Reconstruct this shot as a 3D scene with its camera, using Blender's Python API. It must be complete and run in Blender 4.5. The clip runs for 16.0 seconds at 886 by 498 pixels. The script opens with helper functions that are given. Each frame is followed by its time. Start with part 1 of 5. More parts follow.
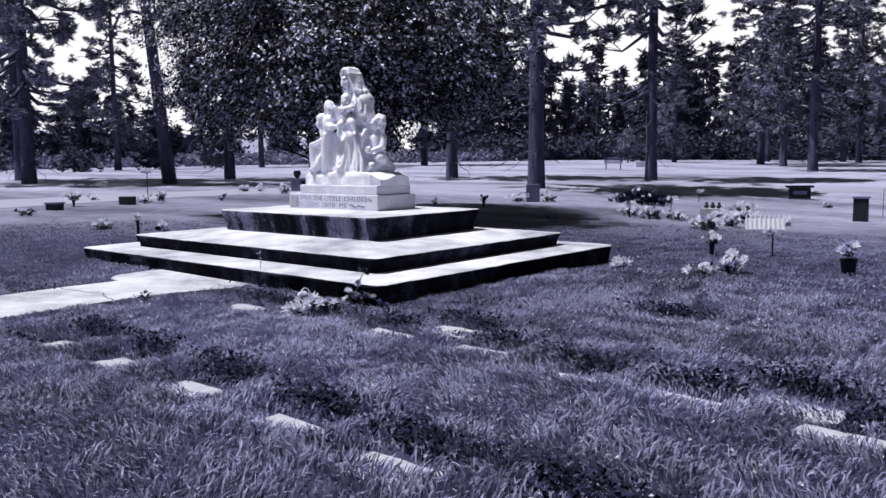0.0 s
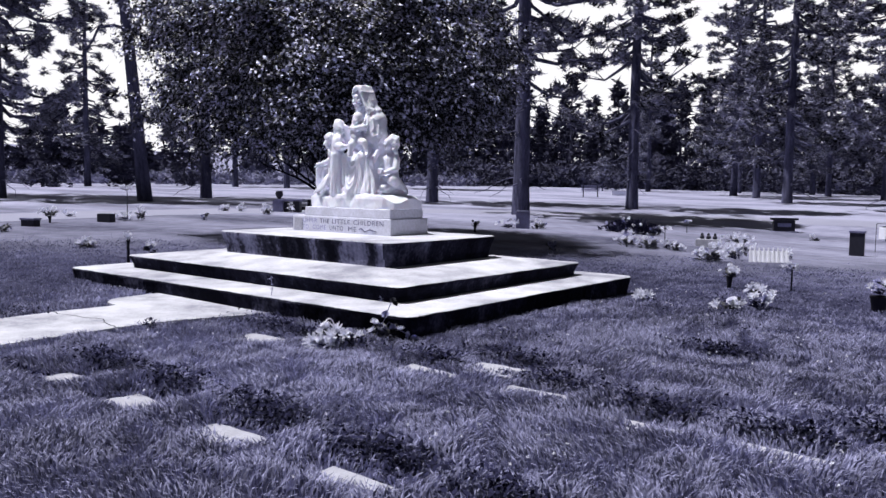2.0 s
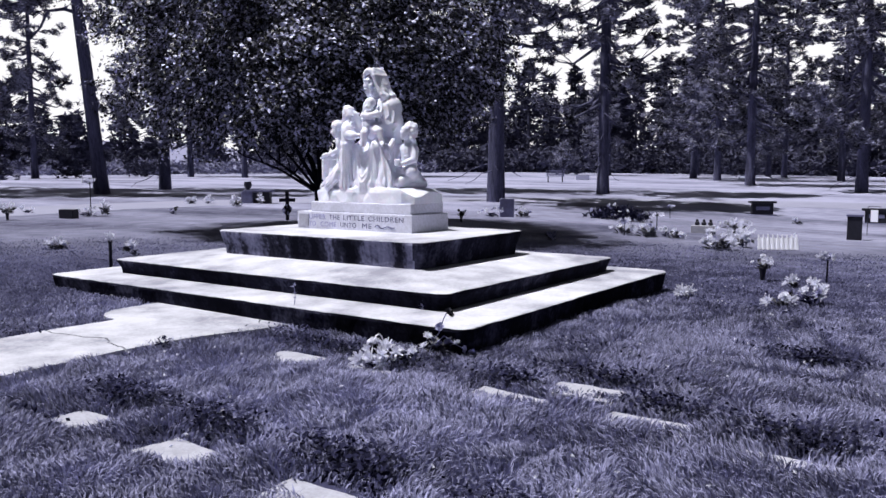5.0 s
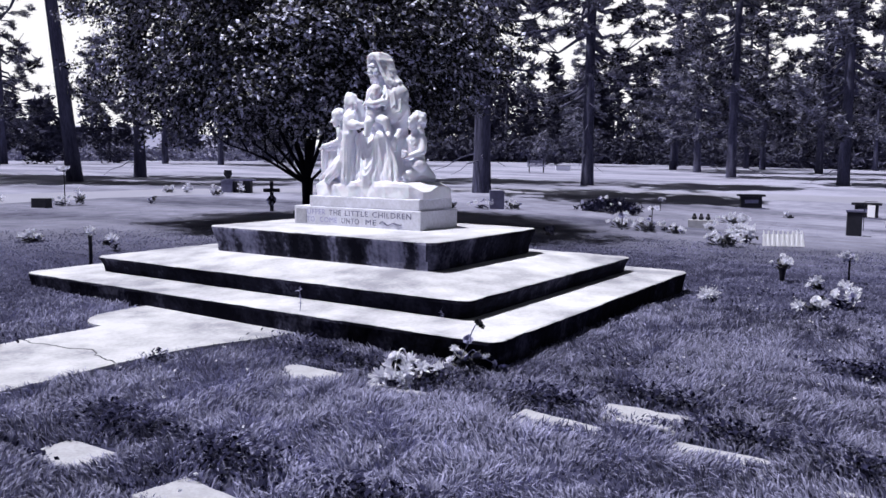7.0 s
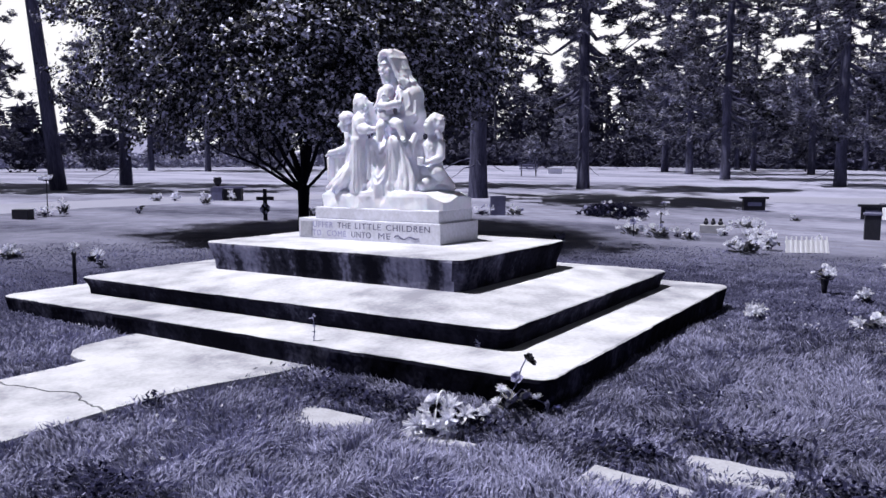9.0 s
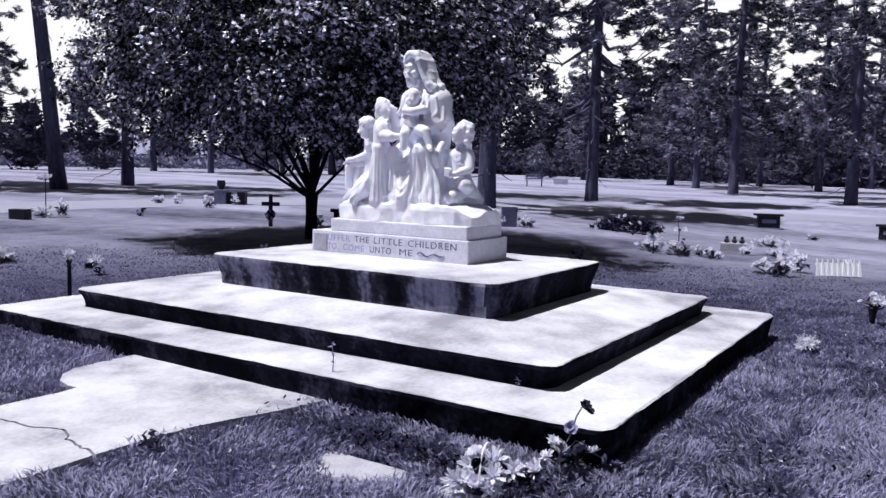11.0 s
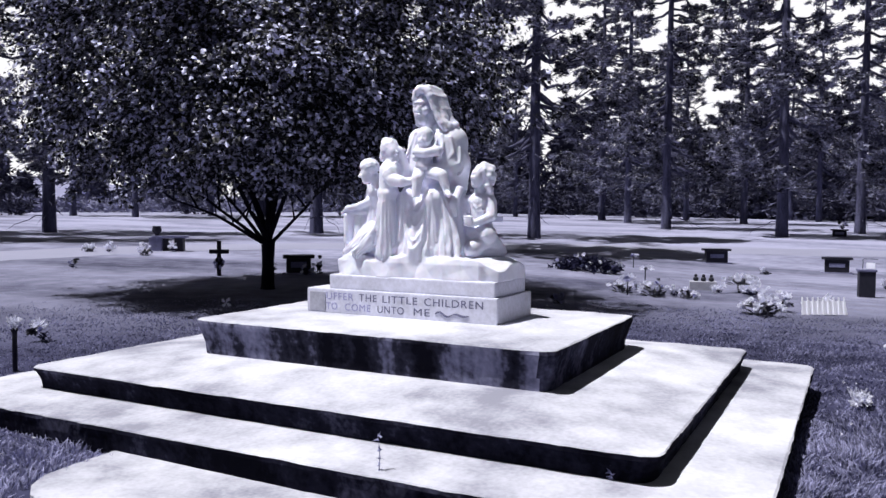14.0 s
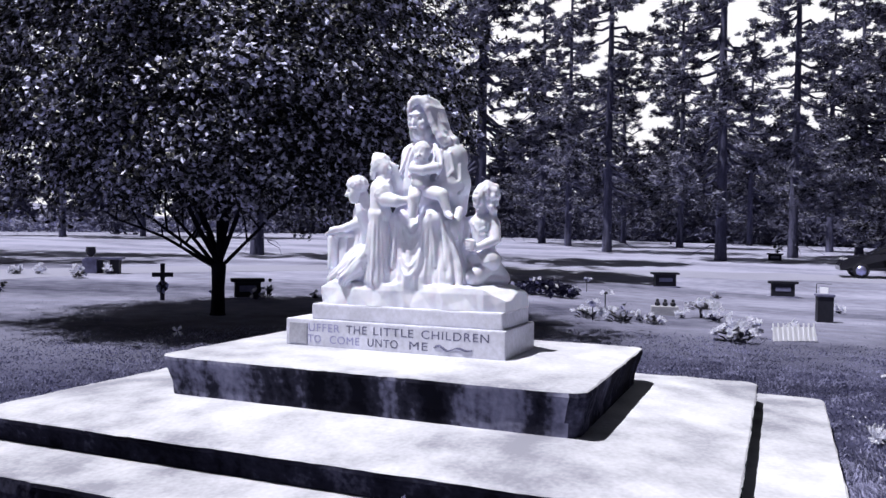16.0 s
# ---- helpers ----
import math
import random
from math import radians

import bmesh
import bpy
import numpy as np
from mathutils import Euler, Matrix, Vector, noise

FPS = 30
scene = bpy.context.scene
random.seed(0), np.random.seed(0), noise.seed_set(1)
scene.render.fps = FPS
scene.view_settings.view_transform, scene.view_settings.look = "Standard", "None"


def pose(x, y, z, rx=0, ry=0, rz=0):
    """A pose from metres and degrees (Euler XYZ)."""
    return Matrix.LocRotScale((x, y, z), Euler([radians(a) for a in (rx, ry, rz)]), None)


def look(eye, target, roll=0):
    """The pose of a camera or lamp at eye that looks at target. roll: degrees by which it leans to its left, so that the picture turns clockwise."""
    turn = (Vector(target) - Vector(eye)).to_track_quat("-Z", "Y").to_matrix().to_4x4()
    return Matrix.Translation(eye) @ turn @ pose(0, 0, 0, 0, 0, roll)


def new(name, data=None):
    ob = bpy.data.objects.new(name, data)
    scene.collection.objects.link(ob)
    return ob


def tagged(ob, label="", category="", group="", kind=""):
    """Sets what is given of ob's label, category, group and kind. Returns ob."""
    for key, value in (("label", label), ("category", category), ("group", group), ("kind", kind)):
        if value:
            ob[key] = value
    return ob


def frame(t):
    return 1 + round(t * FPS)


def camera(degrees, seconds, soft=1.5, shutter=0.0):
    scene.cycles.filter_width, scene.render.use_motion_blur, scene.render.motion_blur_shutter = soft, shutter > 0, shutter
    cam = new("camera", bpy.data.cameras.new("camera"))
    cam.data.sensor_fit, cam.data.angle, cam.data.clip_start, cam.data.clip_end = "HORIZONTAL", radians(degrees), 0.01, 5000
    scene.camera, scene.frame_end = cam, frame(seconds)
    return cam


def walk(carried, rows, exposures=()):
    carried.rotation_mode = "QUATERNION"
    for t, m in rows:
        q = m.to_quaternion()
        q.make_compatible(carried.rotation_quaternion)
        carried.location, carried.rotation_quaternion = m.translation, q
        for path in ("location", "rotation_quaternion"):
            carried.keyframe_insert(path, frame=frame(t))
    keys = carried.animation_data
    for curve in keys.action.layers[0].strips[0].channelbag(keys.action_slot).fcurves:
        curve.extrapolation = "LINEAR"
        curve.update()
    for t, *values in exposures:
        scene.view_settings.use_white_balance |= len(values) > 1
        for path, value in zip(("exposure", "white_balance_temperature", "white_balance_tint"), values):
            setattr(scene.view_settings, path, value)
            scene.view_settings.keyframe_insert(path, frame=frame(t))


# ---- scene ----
cam = camera(57.5, 16.0)
PATH = [
    (0, (-0.66, 1.247, 1.684), (0.851, 2.54, 1.465), -0.6),
    (0.5, (-0.649, 1.428, 1.672), (0.89, 2.685, 1.447), -0.1),
    (1, (-0.639, 1.614, 1.686), (0.9, 2.877, 1.49), 0.2),
    (1.5, (-0.644, 1.786, 1.687), (0.896, 3.05, 1.51), 0.4),
    (2, (-0.655, 2.01, 1.682), (0.909, 3.246, 1.522), 0.8),
    (2.5, (-0.708, 2.177, 1.691), (0.906, 3.346, 1.528), 0.5),
    (3, (-0.699, 2.356, 1.697), (0.915, 3.526, 1.532), 0.3),
    (3.5, (-0.633, 2.512, 1.706), (0.991, 3.669, 1.552), -0.2),
    (4, (-0.602, 2.724, 1.709), (1.022, 3.877, 1.532), 0.1),
    (4.2, (-0.597, 2.835, 1.725), (1.026, 3.99, 1.539), 0.1),
    (6.3, (-0.243, 3.605, 1.755), (1.405, 4.719, 1.55), 0.3),
    (6.5, (-0.238, 3.673, 1.765), (1.409, 4.787, 1.554), 0.7),
    (7, (-0.178, 3.861, 1.785), (1.484, 4.952, 1.564), 0.5),
    (7.5, (-0.097, 4.022, 1.791), (1.584, 5.082, 1.568), 0.2),
    (8, (-0.012, 4.176, 1.803), (1.667, 5.242, 1.598), -0.1),
    (8.2, (0.089, 4.247, 1.799), (1.762, 5.324, 1.594), -0.4),
    (10.3, (0.548, 4.918, 1.84), (2.238, 5.963, 1.611), 0.8),
    (10.5, (0.634, 4.909, 1.83), (2.312, 5.976, 1.613), 0.9),
    (11, (0.723, 5.129, 1.849), (2.404, 6.196, 1.655), 1.4),
    (11.5, (0.76, 5.326, 1.878), (2.467, 6.357, 1.717), 1.0),
    (12, (0.826, 5.517, 1.882), (2.553, 6.516, 1.741), 0.6),
    (12.5, (0.914, 5.704, 1.903), (2.661, 6.672, 1.798), 0.3),
    (13, (0.98, 5.857, 1.906), (2.742, 6.796, 1.793), 0.6),
    (13.5, (1.026, 6.073, 1.923), (2.817, 6.958, 1.823), 0.7),
    (14, (1.076, 6.245, 1.921), (2.852, 7.16, 1.823), 0.4),
    (14.5, (1.201, 6.431, 1.933), (2.992, 7.316, 1.826), 0.2),
    (15, (1.272, 6.571, 1.938), (3.068, 7.447, 1.848), 0.0),
    (15.5, (1.356, 6.758, 1.935), (3.161, 7.615, 1.863), 0.6),
    (16, (1.419, 6.945, 1.922), (3.264, 7.717, 1.88), 0.8),
]
walk(cam, [(t, look(eye, target, roll)) for t, eye, target, roll in PATH])

# ---- light ----
world = bpy.data.worlds.new("sky")
scene.world = world
world.use_nodes = True
wn, wl = world.node_tree.nodes, world.node_tree.links
sky = wn.new("ShaderNodeTexSky")
sky.sky_type, sky.sun_disc = "NISHITA", False
SUN_FROM = Vector((-0.25, 0.31, 1.0)).normalized()
sky.sun_elevation = math.asin(SUN_FROM.z)
sky.sun_rotation = math.atan2(SUN_FROM.x, SUN_FROM.y)
sky.dust_density, sky.air_density = 2.0, 1.0
grey = wn.new("ShaderNodeHueSaturation")
grey.inputs["Saturation"].default_value = 0.25
wl.new(sky.outputs[0], grey.inputs["Color"])
wl.new(grey.outputs[0], wn["Background"].inputs["Color"])
wn["Background"].inputs["Strength"].default_value = 0.0085
sun = new("sun", bpy.data.lights.new("sun", "SUN"))
sun.data.energy, sun.data.angle, sun.data.color = 4.8, radians(0.53), (1.0, 0.985, 0.97)
sun.matrix_world = look(Vector((0, 0, 30)) + SUN_FROM * 20, (0, 0, 30))
scene.view_settings.exposure = 0.28


# ---- materials ----
def material(name, dark, light, rough=0.8, scale=4.0, fine=40.0, bump=0.2, metal=0.0, island=0.0, random_ob=0.0,
             stretch=(1, 1, 1), spec=0.3, contrast=0.25, distance=0.02, through_light=0.0, skew=0.0):
    """Two colours mixed by noise at two sizes, with fine relief."""
    m = bpy.data.materials.new(name)
    m.use_nodes = True
    n, l = m.node_tree.nodes, m.node_tree.links
    b = n["Principled BSDF"]
    b.inputs["Roughness"].default_value, b.inputs["Metallic"].default_value = rough, metal
    b.inputs["Specular IOR Level"].default_value = spec
    where = n.new("ShaderNodeTexCoord")
    mapping = n.new("ShaderNodeMapping")
    mapping.inputs["Scale"].default_value = stretch
    l.new(where.outputs["Object"], mapping.inputs["Vector"])
    big, small = n.new("ShaderNodeTexNoise"), n.new("ShaderNodeTexNoise")
    for node, sc in ((big, scale), (small, fine)):
        node.inputs["Scale"].default_value, node.inputs["Detail"].default_value = sc, 6
        l.new(mapping.outputs[0], node.inputs["Vector"])
    add = n.new("ShaderNodeMath")
    add.operation = "MULTIPLY_ADD"
    add.inputs[1].default_value, add.inputs[2].default_value = 0.45, 0.0
    l.new(small.outputs["Fac"], add.inputs[0])
    total = n.new("ShaderNodeMath")
    total.operation = "MULTIPLY_ADD"
    total.inputs[1].default_value = 0.55
    l.new(big.outputs["Fac"], total.inputs[0])
    l.new(add.outputs[0], total.inputs[2])
    last = total.outputs[0]
    for amount, kind in ((island, "ShaderNodeNewGeometry"), (random_ob, "ShaderNodeObjectInfo")):
        if amount:
            info = n.new(kind)
            out = info.outputs["Random Per Island" if kind.endswith("Geometry") else "Random"]
            shift = n.new("ShaderNodeMath")
            shift.operation = "MULTIPLY_ADD"
            shift.inputs[1].default_value = amount
            l.new(out, shift.inputs[0])
            l.new(last, shift.inputs[2])
            centre = n.new("ShaderNodeMath")
            centre.operation = "SUBTRACT"
            centre.inputs[1].default_value = amount / 2
            l.new(shift.outputs[0], centre.inputs[0])
            last = centre.outputs[0]
    ramp = n.new("ShaderNodeValToRGB")
    ramp.color_ramp.elements[0].position, ramp.color_ramp.elements[1].position = 0.5 - contrast + skew, min(1.0, 0.5 + contrast + skew)
    ramp.color_ramp.elements[0].color, ramp.color_ramp.elements[1].color = (*dark, 1), (*light, 1)
    l.new(last, ramp.inputs[0])
    l.new(ramp.outputs[0], b.inputs["Base Color"])
    if bump:
        relief = n.new("ShaderNodeBump")
        relief.inputs["Strength"].default_value, relief.inputs["Distance"].default_value = bump, distance
        l.new(last if not island and not random_ob else total.outputs[0], relief.inputs["Height"])
        l.new(relief.outputs[0], b.inputs["Normal"])
    if through_light:
        leaf = n.new("ShaderNodeBsdfTranslucent")
        l.new(ramp.outputs[0], leaf.inputs["Color"])
        mix = n.new("ShaderNodeMixShader")
        mix.inputs[0].default_value = through_light
        l.new(b.outputs[0], mix.inputs[1])
        l.new(leaf.outputs[0], mix.inputs[2])
        l.new(mix.outputs[0], n["Material Output"].inputs["Surface"])
    return m


def tint(v, blue=1.0):
    """A grey of the clip's cool violet tone."""
    return (v * 0.9, v * 0.91, v * (1.0 + 0.55 * blue))


def layered(name, stops, scales, rough=0.9, stretch=(1, 1, 1), bump=0.25, distance=0.005, spec=0.15, warp=0.15):
    """Noise of several sizes, each (size, share), summed and mapped through colour stops (position, grey, blue)."""
    m = bpy.data.materials.new(name)
    m.use_nodes = True
    n, l = m.node_tree.nodes, m.node_tree.links
    b = n["Principled BSDF"]
    b.inputs["Roughness"].default_value, b.inputs["Specular IOR Level"].default_value = rough, spec
    where, mapping = n.new("ShaderNodeTexCoord"), n.new("ShaderNodeMapping")
    l.new(where.outputs["Object"], mapping.inputs["Vector"])
    mapping.inputs["Scale"].default_value = stretch
    last = None
    for k, (size, share) in enumerate(scales):
        tex = n.new("ShaderNodeTexNoise")
        tex.inputs["Scale"].default_value, tex.inputs["Detail"].default_value, tex.inputs["Distortion"].default_value = size, 4, warp
        l.new((mapping if k < len(scales) - 1 else where).outputs["Vector" if k < len(scales) - 1 else "Object"], tex.inputs["Vector"])
        mul = n.new("ShaderNodeMath")
        mul.operation = "MULTIPLY_ADD"
        mul.inputs[1].default_value, mul.inputs[2].default_value = share, 0.0
        l.new(tex.outputs["Fac"], mul.inputs[0])
        if last:
            l.new(last, mul.inputs[2])
        last = mul.outputs[0]
    ramp = n.new("ShaderNodeValToRGB")
    while len(ramp.color_ramp.elements) < len(stops):
        ramp.color_ramp.elements.new(0.5)
    for e, (at, grey_value, blue) in zip(ramp.color_ramp.elements, stops):
        e.position, e.color = at, (*tint(grey_value, blue), 1)
    l.new(last, ramp.inputs[0])
    l.new(ramp.outputs[0], b.inputs["Base Color"])
    relief = n.new("ShaderNodeBump")
    relief.inputs["Strength"].default_value, relief.inputs["Distance"].default_value = bump, distance
    l.new(last, relief.inputs["Height"])
    l.new(relief.outputs[0], b.inputs["Normal"])
    return m


def turf_material():
    """Dark thatch in the long grass of the plot; paler dry lawn further off, in patches."""
    m = material("turf_soil", tint(0.025, 1.6), tint(0.07, 1.5), 1.0, 0.5, 12.0, 0.5, contrast=0.16, distance=0.04, spec=0.04)
    n, l = m.node_tree.nodes, m.node_tree.links
    ramp = [k for k in n if k.bl_idname == "ShaderNodeValToRGB"][0]
    where = [k for k in n if k.bl_idname == "ShaderNodeTexCoord"][0]
    shift = n.new("ShaderNodeVectorMath")
    shift.operation = "DISTANCE"
    shift.inputs[1].default_value = (3, 6, 0.3)
    l.new(where.outputs["Object"], shift.inputs[0])
    far = n.new("ShaderNodeMapRange")
    far.inputs["From Min"].default_value, far.inputs["From Max"].default_value = 8.5, 14.5
    l.new(shift.outputs["Value"], far.inputs["Value"])
    patch, grain = n.new("ShaderNodeTexNoise"), n.new("ShaderNodeTexNoise")
    patch.inputs["Scale"].default_value, patch.inputs["Detail"].default_value = 0.16, 5
    grain.inputs["Scale"].default_value, grain.inputs["Detail"].default_value = 2.2, 8
    mapping = n.new("ShaderNodeMapping")
    mapping.inputs["Scale"].default_value = (1.6, 0.7, 1)
    l.new(where.outputs["Object"], mapping.inputs["Vector"])
    l.new(mapping.outputs[0], patch.inputs["Vector"])
    l.new(where.outputs["Object"], grain.inputs["Vector"])
    both = n.new("ShaderNodeMath")
    both.operation = "MULTIPLY_ADD"
    both.inputs[1].default_value = 0.35
    l.new(grain.outputs["Fac"], both.inputs[0])
    l.new(patch.outputs["Fac"], both.inputs[2])
    dry = n.new("ShaderNodeValToRGB")
    dry.color_ramp.elements[0].position, dry.color_ramp.elements[1].position = 0.48, 0.92
    dry.color_ramp.elements[0].color, dry.color_ramp.elements[1].color = (*tint(0.065), 1), (*tint(0.36, 0.55), 1)
    away, more = n.new("ShaderNodeMapRange"), n.new("ShaderNodeMath")
    away.inputs["From Min"].default_value, away.inputs["From Max"].default_value, away.inputs["To Max"].default_value = 18.0, 40.0, 0.16
    l.new(shift.outputs["Value"], away.inputs["Value"])
    l.new(both.outputs[0], more.inputs[0])
    l.new(away.outputs[0], more.inputs[1])
    l.new(more.outputs[0], dry.inputs[0])
    mix = n.new("ShaderNodeMix")
    mix.data_type = "RGBA"
    l.new(far.outputs[0], mix.inputs[0])
    l.new(ramp.outputs[0], mix.inputs[6])
    l.new(dry.outputs[0], mix.inputs[7])
    l.new(mix.outputs[2], n["Principled BSDF"].inputs["Base Color"])
    return m


M_GROUND = turf_material()
M_LAWN = material("lawn_blade", tint(0.1, 1.0), tint(0.36, 0.95), 0.7, 0.7, 3.0, 0.0, island=0.25, contrast=0.24, through_light=0.25, spec=0.06)
M_GRASS = material("grass_blade", tint(0.09, 0.85), tint(0.5, 0.85), 0.55, 0.5, 3.0, 0.0, island=0.5, contrast=0.36, through_light=0.2, skew=0.04, spec=0.08)
# leaf colour near black, to stand in for shadow gaps between the tufts
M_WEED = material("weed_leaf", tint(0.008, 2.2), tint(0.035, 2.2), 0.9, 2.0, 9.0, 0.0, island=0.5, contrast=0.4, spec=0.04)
M_ROAD = material("pale_asphalt", tint(0.24, 0.5), tint(0.34, 0.5), 0.9, 0.3, 30.0, 0.2)
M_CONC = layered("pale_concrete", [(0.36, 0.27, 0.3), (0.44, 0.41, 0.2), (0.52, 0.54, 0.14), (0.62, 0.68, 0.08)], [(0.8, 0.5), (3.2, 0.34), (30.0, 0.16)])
M_PATH = layered("path_concrete", [(0.36, 0.26, 0.3), (0.46, 0.42, 0.18), (0.6, 0.6, 0.1)], [(1.1, 0.45), (4.5, 0.38), (34.0, 0.17)])
# stained concrete taken almost to black, so the sides' shade is in the colour
M_SIDE = layered("stained_shade_concrete", [(0.42, 0.004, 1.6), (0.52, 0.014, 1.4), (0.6, 0.06, 1.0), (0.68, 0.13, 0.8)], [(0.9, 0.4), (4.0, 0.4), (26.0, 0.2)], 0.95, (1, 1, 0.6), 0.5, 0.01, 0.02)
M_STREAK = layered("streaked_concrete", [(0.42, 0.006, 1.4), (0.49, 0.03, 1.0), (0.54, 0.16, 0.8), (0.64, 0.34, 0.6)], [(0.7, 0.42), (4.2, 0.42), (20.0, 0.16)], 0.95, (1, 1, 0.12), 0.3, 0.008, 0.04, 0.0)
M_MARBLE = material("white_marble", tint(0.78, 0.14), tint(0.93, 0.08), 0.55, 3.0, 26.0, 0.12, contrast=0.2, distance=0.005)
M_MARBLE.node_tree.nodes["Principled BSDF"].inputs["Subsurface Weight"].default_value = 0.06
M_MARBLE.node_tree.nodes["Principled BSDF"].inputs["Subsurface Scale"].default_value = 0.03
M_BLOCK = material("grey_veined_marble", tint(0.52, 0.2), tint(0.8, 0.2), 0.6, 4.0, 30.0, 0.2, contrast=0.18, distance=0.006)
M_LETTER = material("engraved_letter", tint(0.08), tint(0.2), 0.9, 14.0, 60.0, 0.0)
M_LETTER_WORN = material("worn_letter", tint(0.3), tint(0.42), 0.9, 14.0, 60.0, 0.0)
M_MARKER = material("grave_marker_stone", tint(0.3, 0.2), tint(0.5, 0.2), 0.85, 7.0, 50.0, 0.4, contrast=0.2, distance=0.008)
M_BARK = material("pine_bark", tint(0.025), tint(0.15), 0.95, 2.5, 14.0, 0.9, stretch=(2, 2, 0.35), contrast=0.2, distance=0.06, spec=0.04)
M_BARK_DARK = material("dark_bark", tint(0.006), tint(0.02), 0.95, spec=0.03, scale=4.0, fine=22.0, bump=0.8, stretch=(2, 2, 0.4), distance=0.03)
M_NEEDLE = material("pine_needles", tint(0.01, 0.6), tint(0.5, 0.5), 0.7, 0.9, 4.0, 0.0, island=0.3, random_ob=0.1, contrast=0.2, through_light=0.08, skew=0.05, spec=0.08)
# few pale leaves among near-black ones: sun flecks and shade painted per leaf
M_LEAF = material("sun_flecked_leaf", tint(0.006, 0.9), tint(0.85, 0.5), 0.4, 0.8, 3.0, 0.0, island=0.8, contrast=0.18, through_light=0.0, spec=0.25, skew=0.2)
M_FAR = material("far_foliage", tint(0.02), tint(0.12), 0.9, 0.1, 0.6, 0.0, island=0.3, contrast=0.3, spec=0.05)
M_SCRUB = material("pale_scrub", tint(0.12, 0.8), tint(0.3, 0.8), 0.9, 0.05, 0.4, 0.0, island=0.4, contrast=0.35)
# the haze over the hills is painted in as a pale surface colour
M_HILL = material("haze_tinted_hillside", tint(0.2, 0.8), tint(0.3, 0.8), 1.0, 0.03, 0.2, 0.0)
M_WHITE = material("white_petal", tint(0.78, 0.1), tint(0.92, 0.1), 0.6, 20.0, 90.0, 0.0, island=0.3, contrast=0.3, through_light=0.2)
M_GREYPETAL = material("grey_petal", tint(0.2), tint(0.42), 0.6, 20.0, 90.0, 0.0, island=0.5, contrast=0.3)
M_DARKLEAF = material("dark_silk_leaf", tint(0.008), tint(0.04), 0.5, 20.0, 60.0, 0.0, island=0.5)
M_GRANITE = material("dark_granite", tint(0.01), tint(0.03), 0.55, 9.0, 120.0, 0.05, spec=0.25)
M_GREYGRANITE = material("grey_granite", tint(0.12), tint(0.24), 0.5, 9.0, 120.0, 0.05)
M_PLAQUE = material("plaque", tint(0.16), tint(0.3), 0.5, 12.0, 60.0, 0.0)
M_PAINT = material("white_paint", tint(0.82, 0.1), tint(0.92, 0.1), 0.6, 6.0, 40.0, 0.1)
M_WOOD = material("weathered_wood", tint(0.12), tint(0.26), 0.85, 5.0, 40.0, 0.3, stretch=(1, 1, 0.3))
M_CAR = material("black_car_paint", tint(0.006), tint(0.012), 0.12, 3.0, 30.0, 0.0, spec=0.6)
M_TYRE = material("tyre_rubber", tint(0.01), tint(0.02), 0.8, 9.0, 60.0, 0.1)
M_RIM = material("alloy_rim", tint(0.45), tint(0.6), 0.3, 9.0, 60.0, 0.0, metal=0.8)
M_GLASS = material("car_glass", tint(0.01), tint(0.016), 0.05, 9.0, 60.0, 0.0, spec=0.8)
M_LAMP = material("lamp_lens", tint(0.5, 0.2), tint(0.7, 0.2), 0.2, 9.0, 60.0, 0.0)


# ---- mesh helpers ----
def mesh_of(name, verts, faces, mats, smooth=False, index=None):
    me = bpy.data.meshes.new(name)
    me.from_pydata(verts if isinstance(verts, list) else verts.tolist(), [], faces if isinstance(faces, list) else faces.tolist())
    for m in mats if isinstance(mats, (list, tuple)) else [mats]:
        me.materials.append(m)
    if smooth:
        me.polygons.foreach_set("use_smooth", [True] * len(me.polygons))
    if index is not None:
        me.polygons.foreach_set("material_index", index)
    me.update()
    return me


def part(name, data, mat=None, parent=None, label=""):
    """Links a bmesh or a mesh as one object, under a thing or a part."""
    if isinstance(data, bmesh.types.BMesh):
        me = bpy.data.meshes.new(name)
        data.to_mesh(me)
        data.free()
    else:
        me = data
    if mat and not me.materials:
        me.materials.append(mat)
    ob = new(name, me)
    if parent:
        ob.parent = parent
    if label:
        tagged(ob, label)
    return ob


def thing(name, label, category, group="", kind="", at=(0, 0, 0), turn=0):
    ob = new(name)
    ob.matrix_basis = pose(*at, 0, 0, turn)
    return tagged(ob, label, category, group, kind)


def box(size, at=(0, 0, 0), bevel=0.01, taper=1.0, turn=0):
    bm = bmesh.new()
    bmesh.ops.create_cube(bm, size=1)
    for v in bm.verts:
        k = taper if v.co.z < 0 else 1
        v.co = Vector((v.co.x * size[0] * k, v.co.y * size[1] * k, v.co.z * size[2]))
    if bevel:
        bmesh.ops.bevel(bm, geom=list(bm.edges), offset=bevel, segments=2, affect="EDGES", profile=0.6)
    bmesh.ops.transform(bm, matrix=pose(*at, 0, 0, turn), verts=bm.verts)
    return bm


def lathe(profile, sides=20, at=(0, 0, 0)):
    """A turned body from (radius, height) pairs."""
    bm = bmesh.new()
    rings = []
    for r, z in profile:
        rings.append([bm.verts.new((at[0] + r * math.cos(a), at[1] + r * math.sin(a), at[2] + z))
                      for a in (2 * math.pi * i / sides for i in range(sides))])
    for a, b in zip(rings, rings[1:]):
        for i in range(sides):
            f = bm.faces.new((a[i], a[(i + 1) % sides], b[(i + 1) % sides], b[i]))
            f.smooth = True
    bm.faces.new(rings[0][::-1])
    bm.faces.new(rings[-1])
    return bm


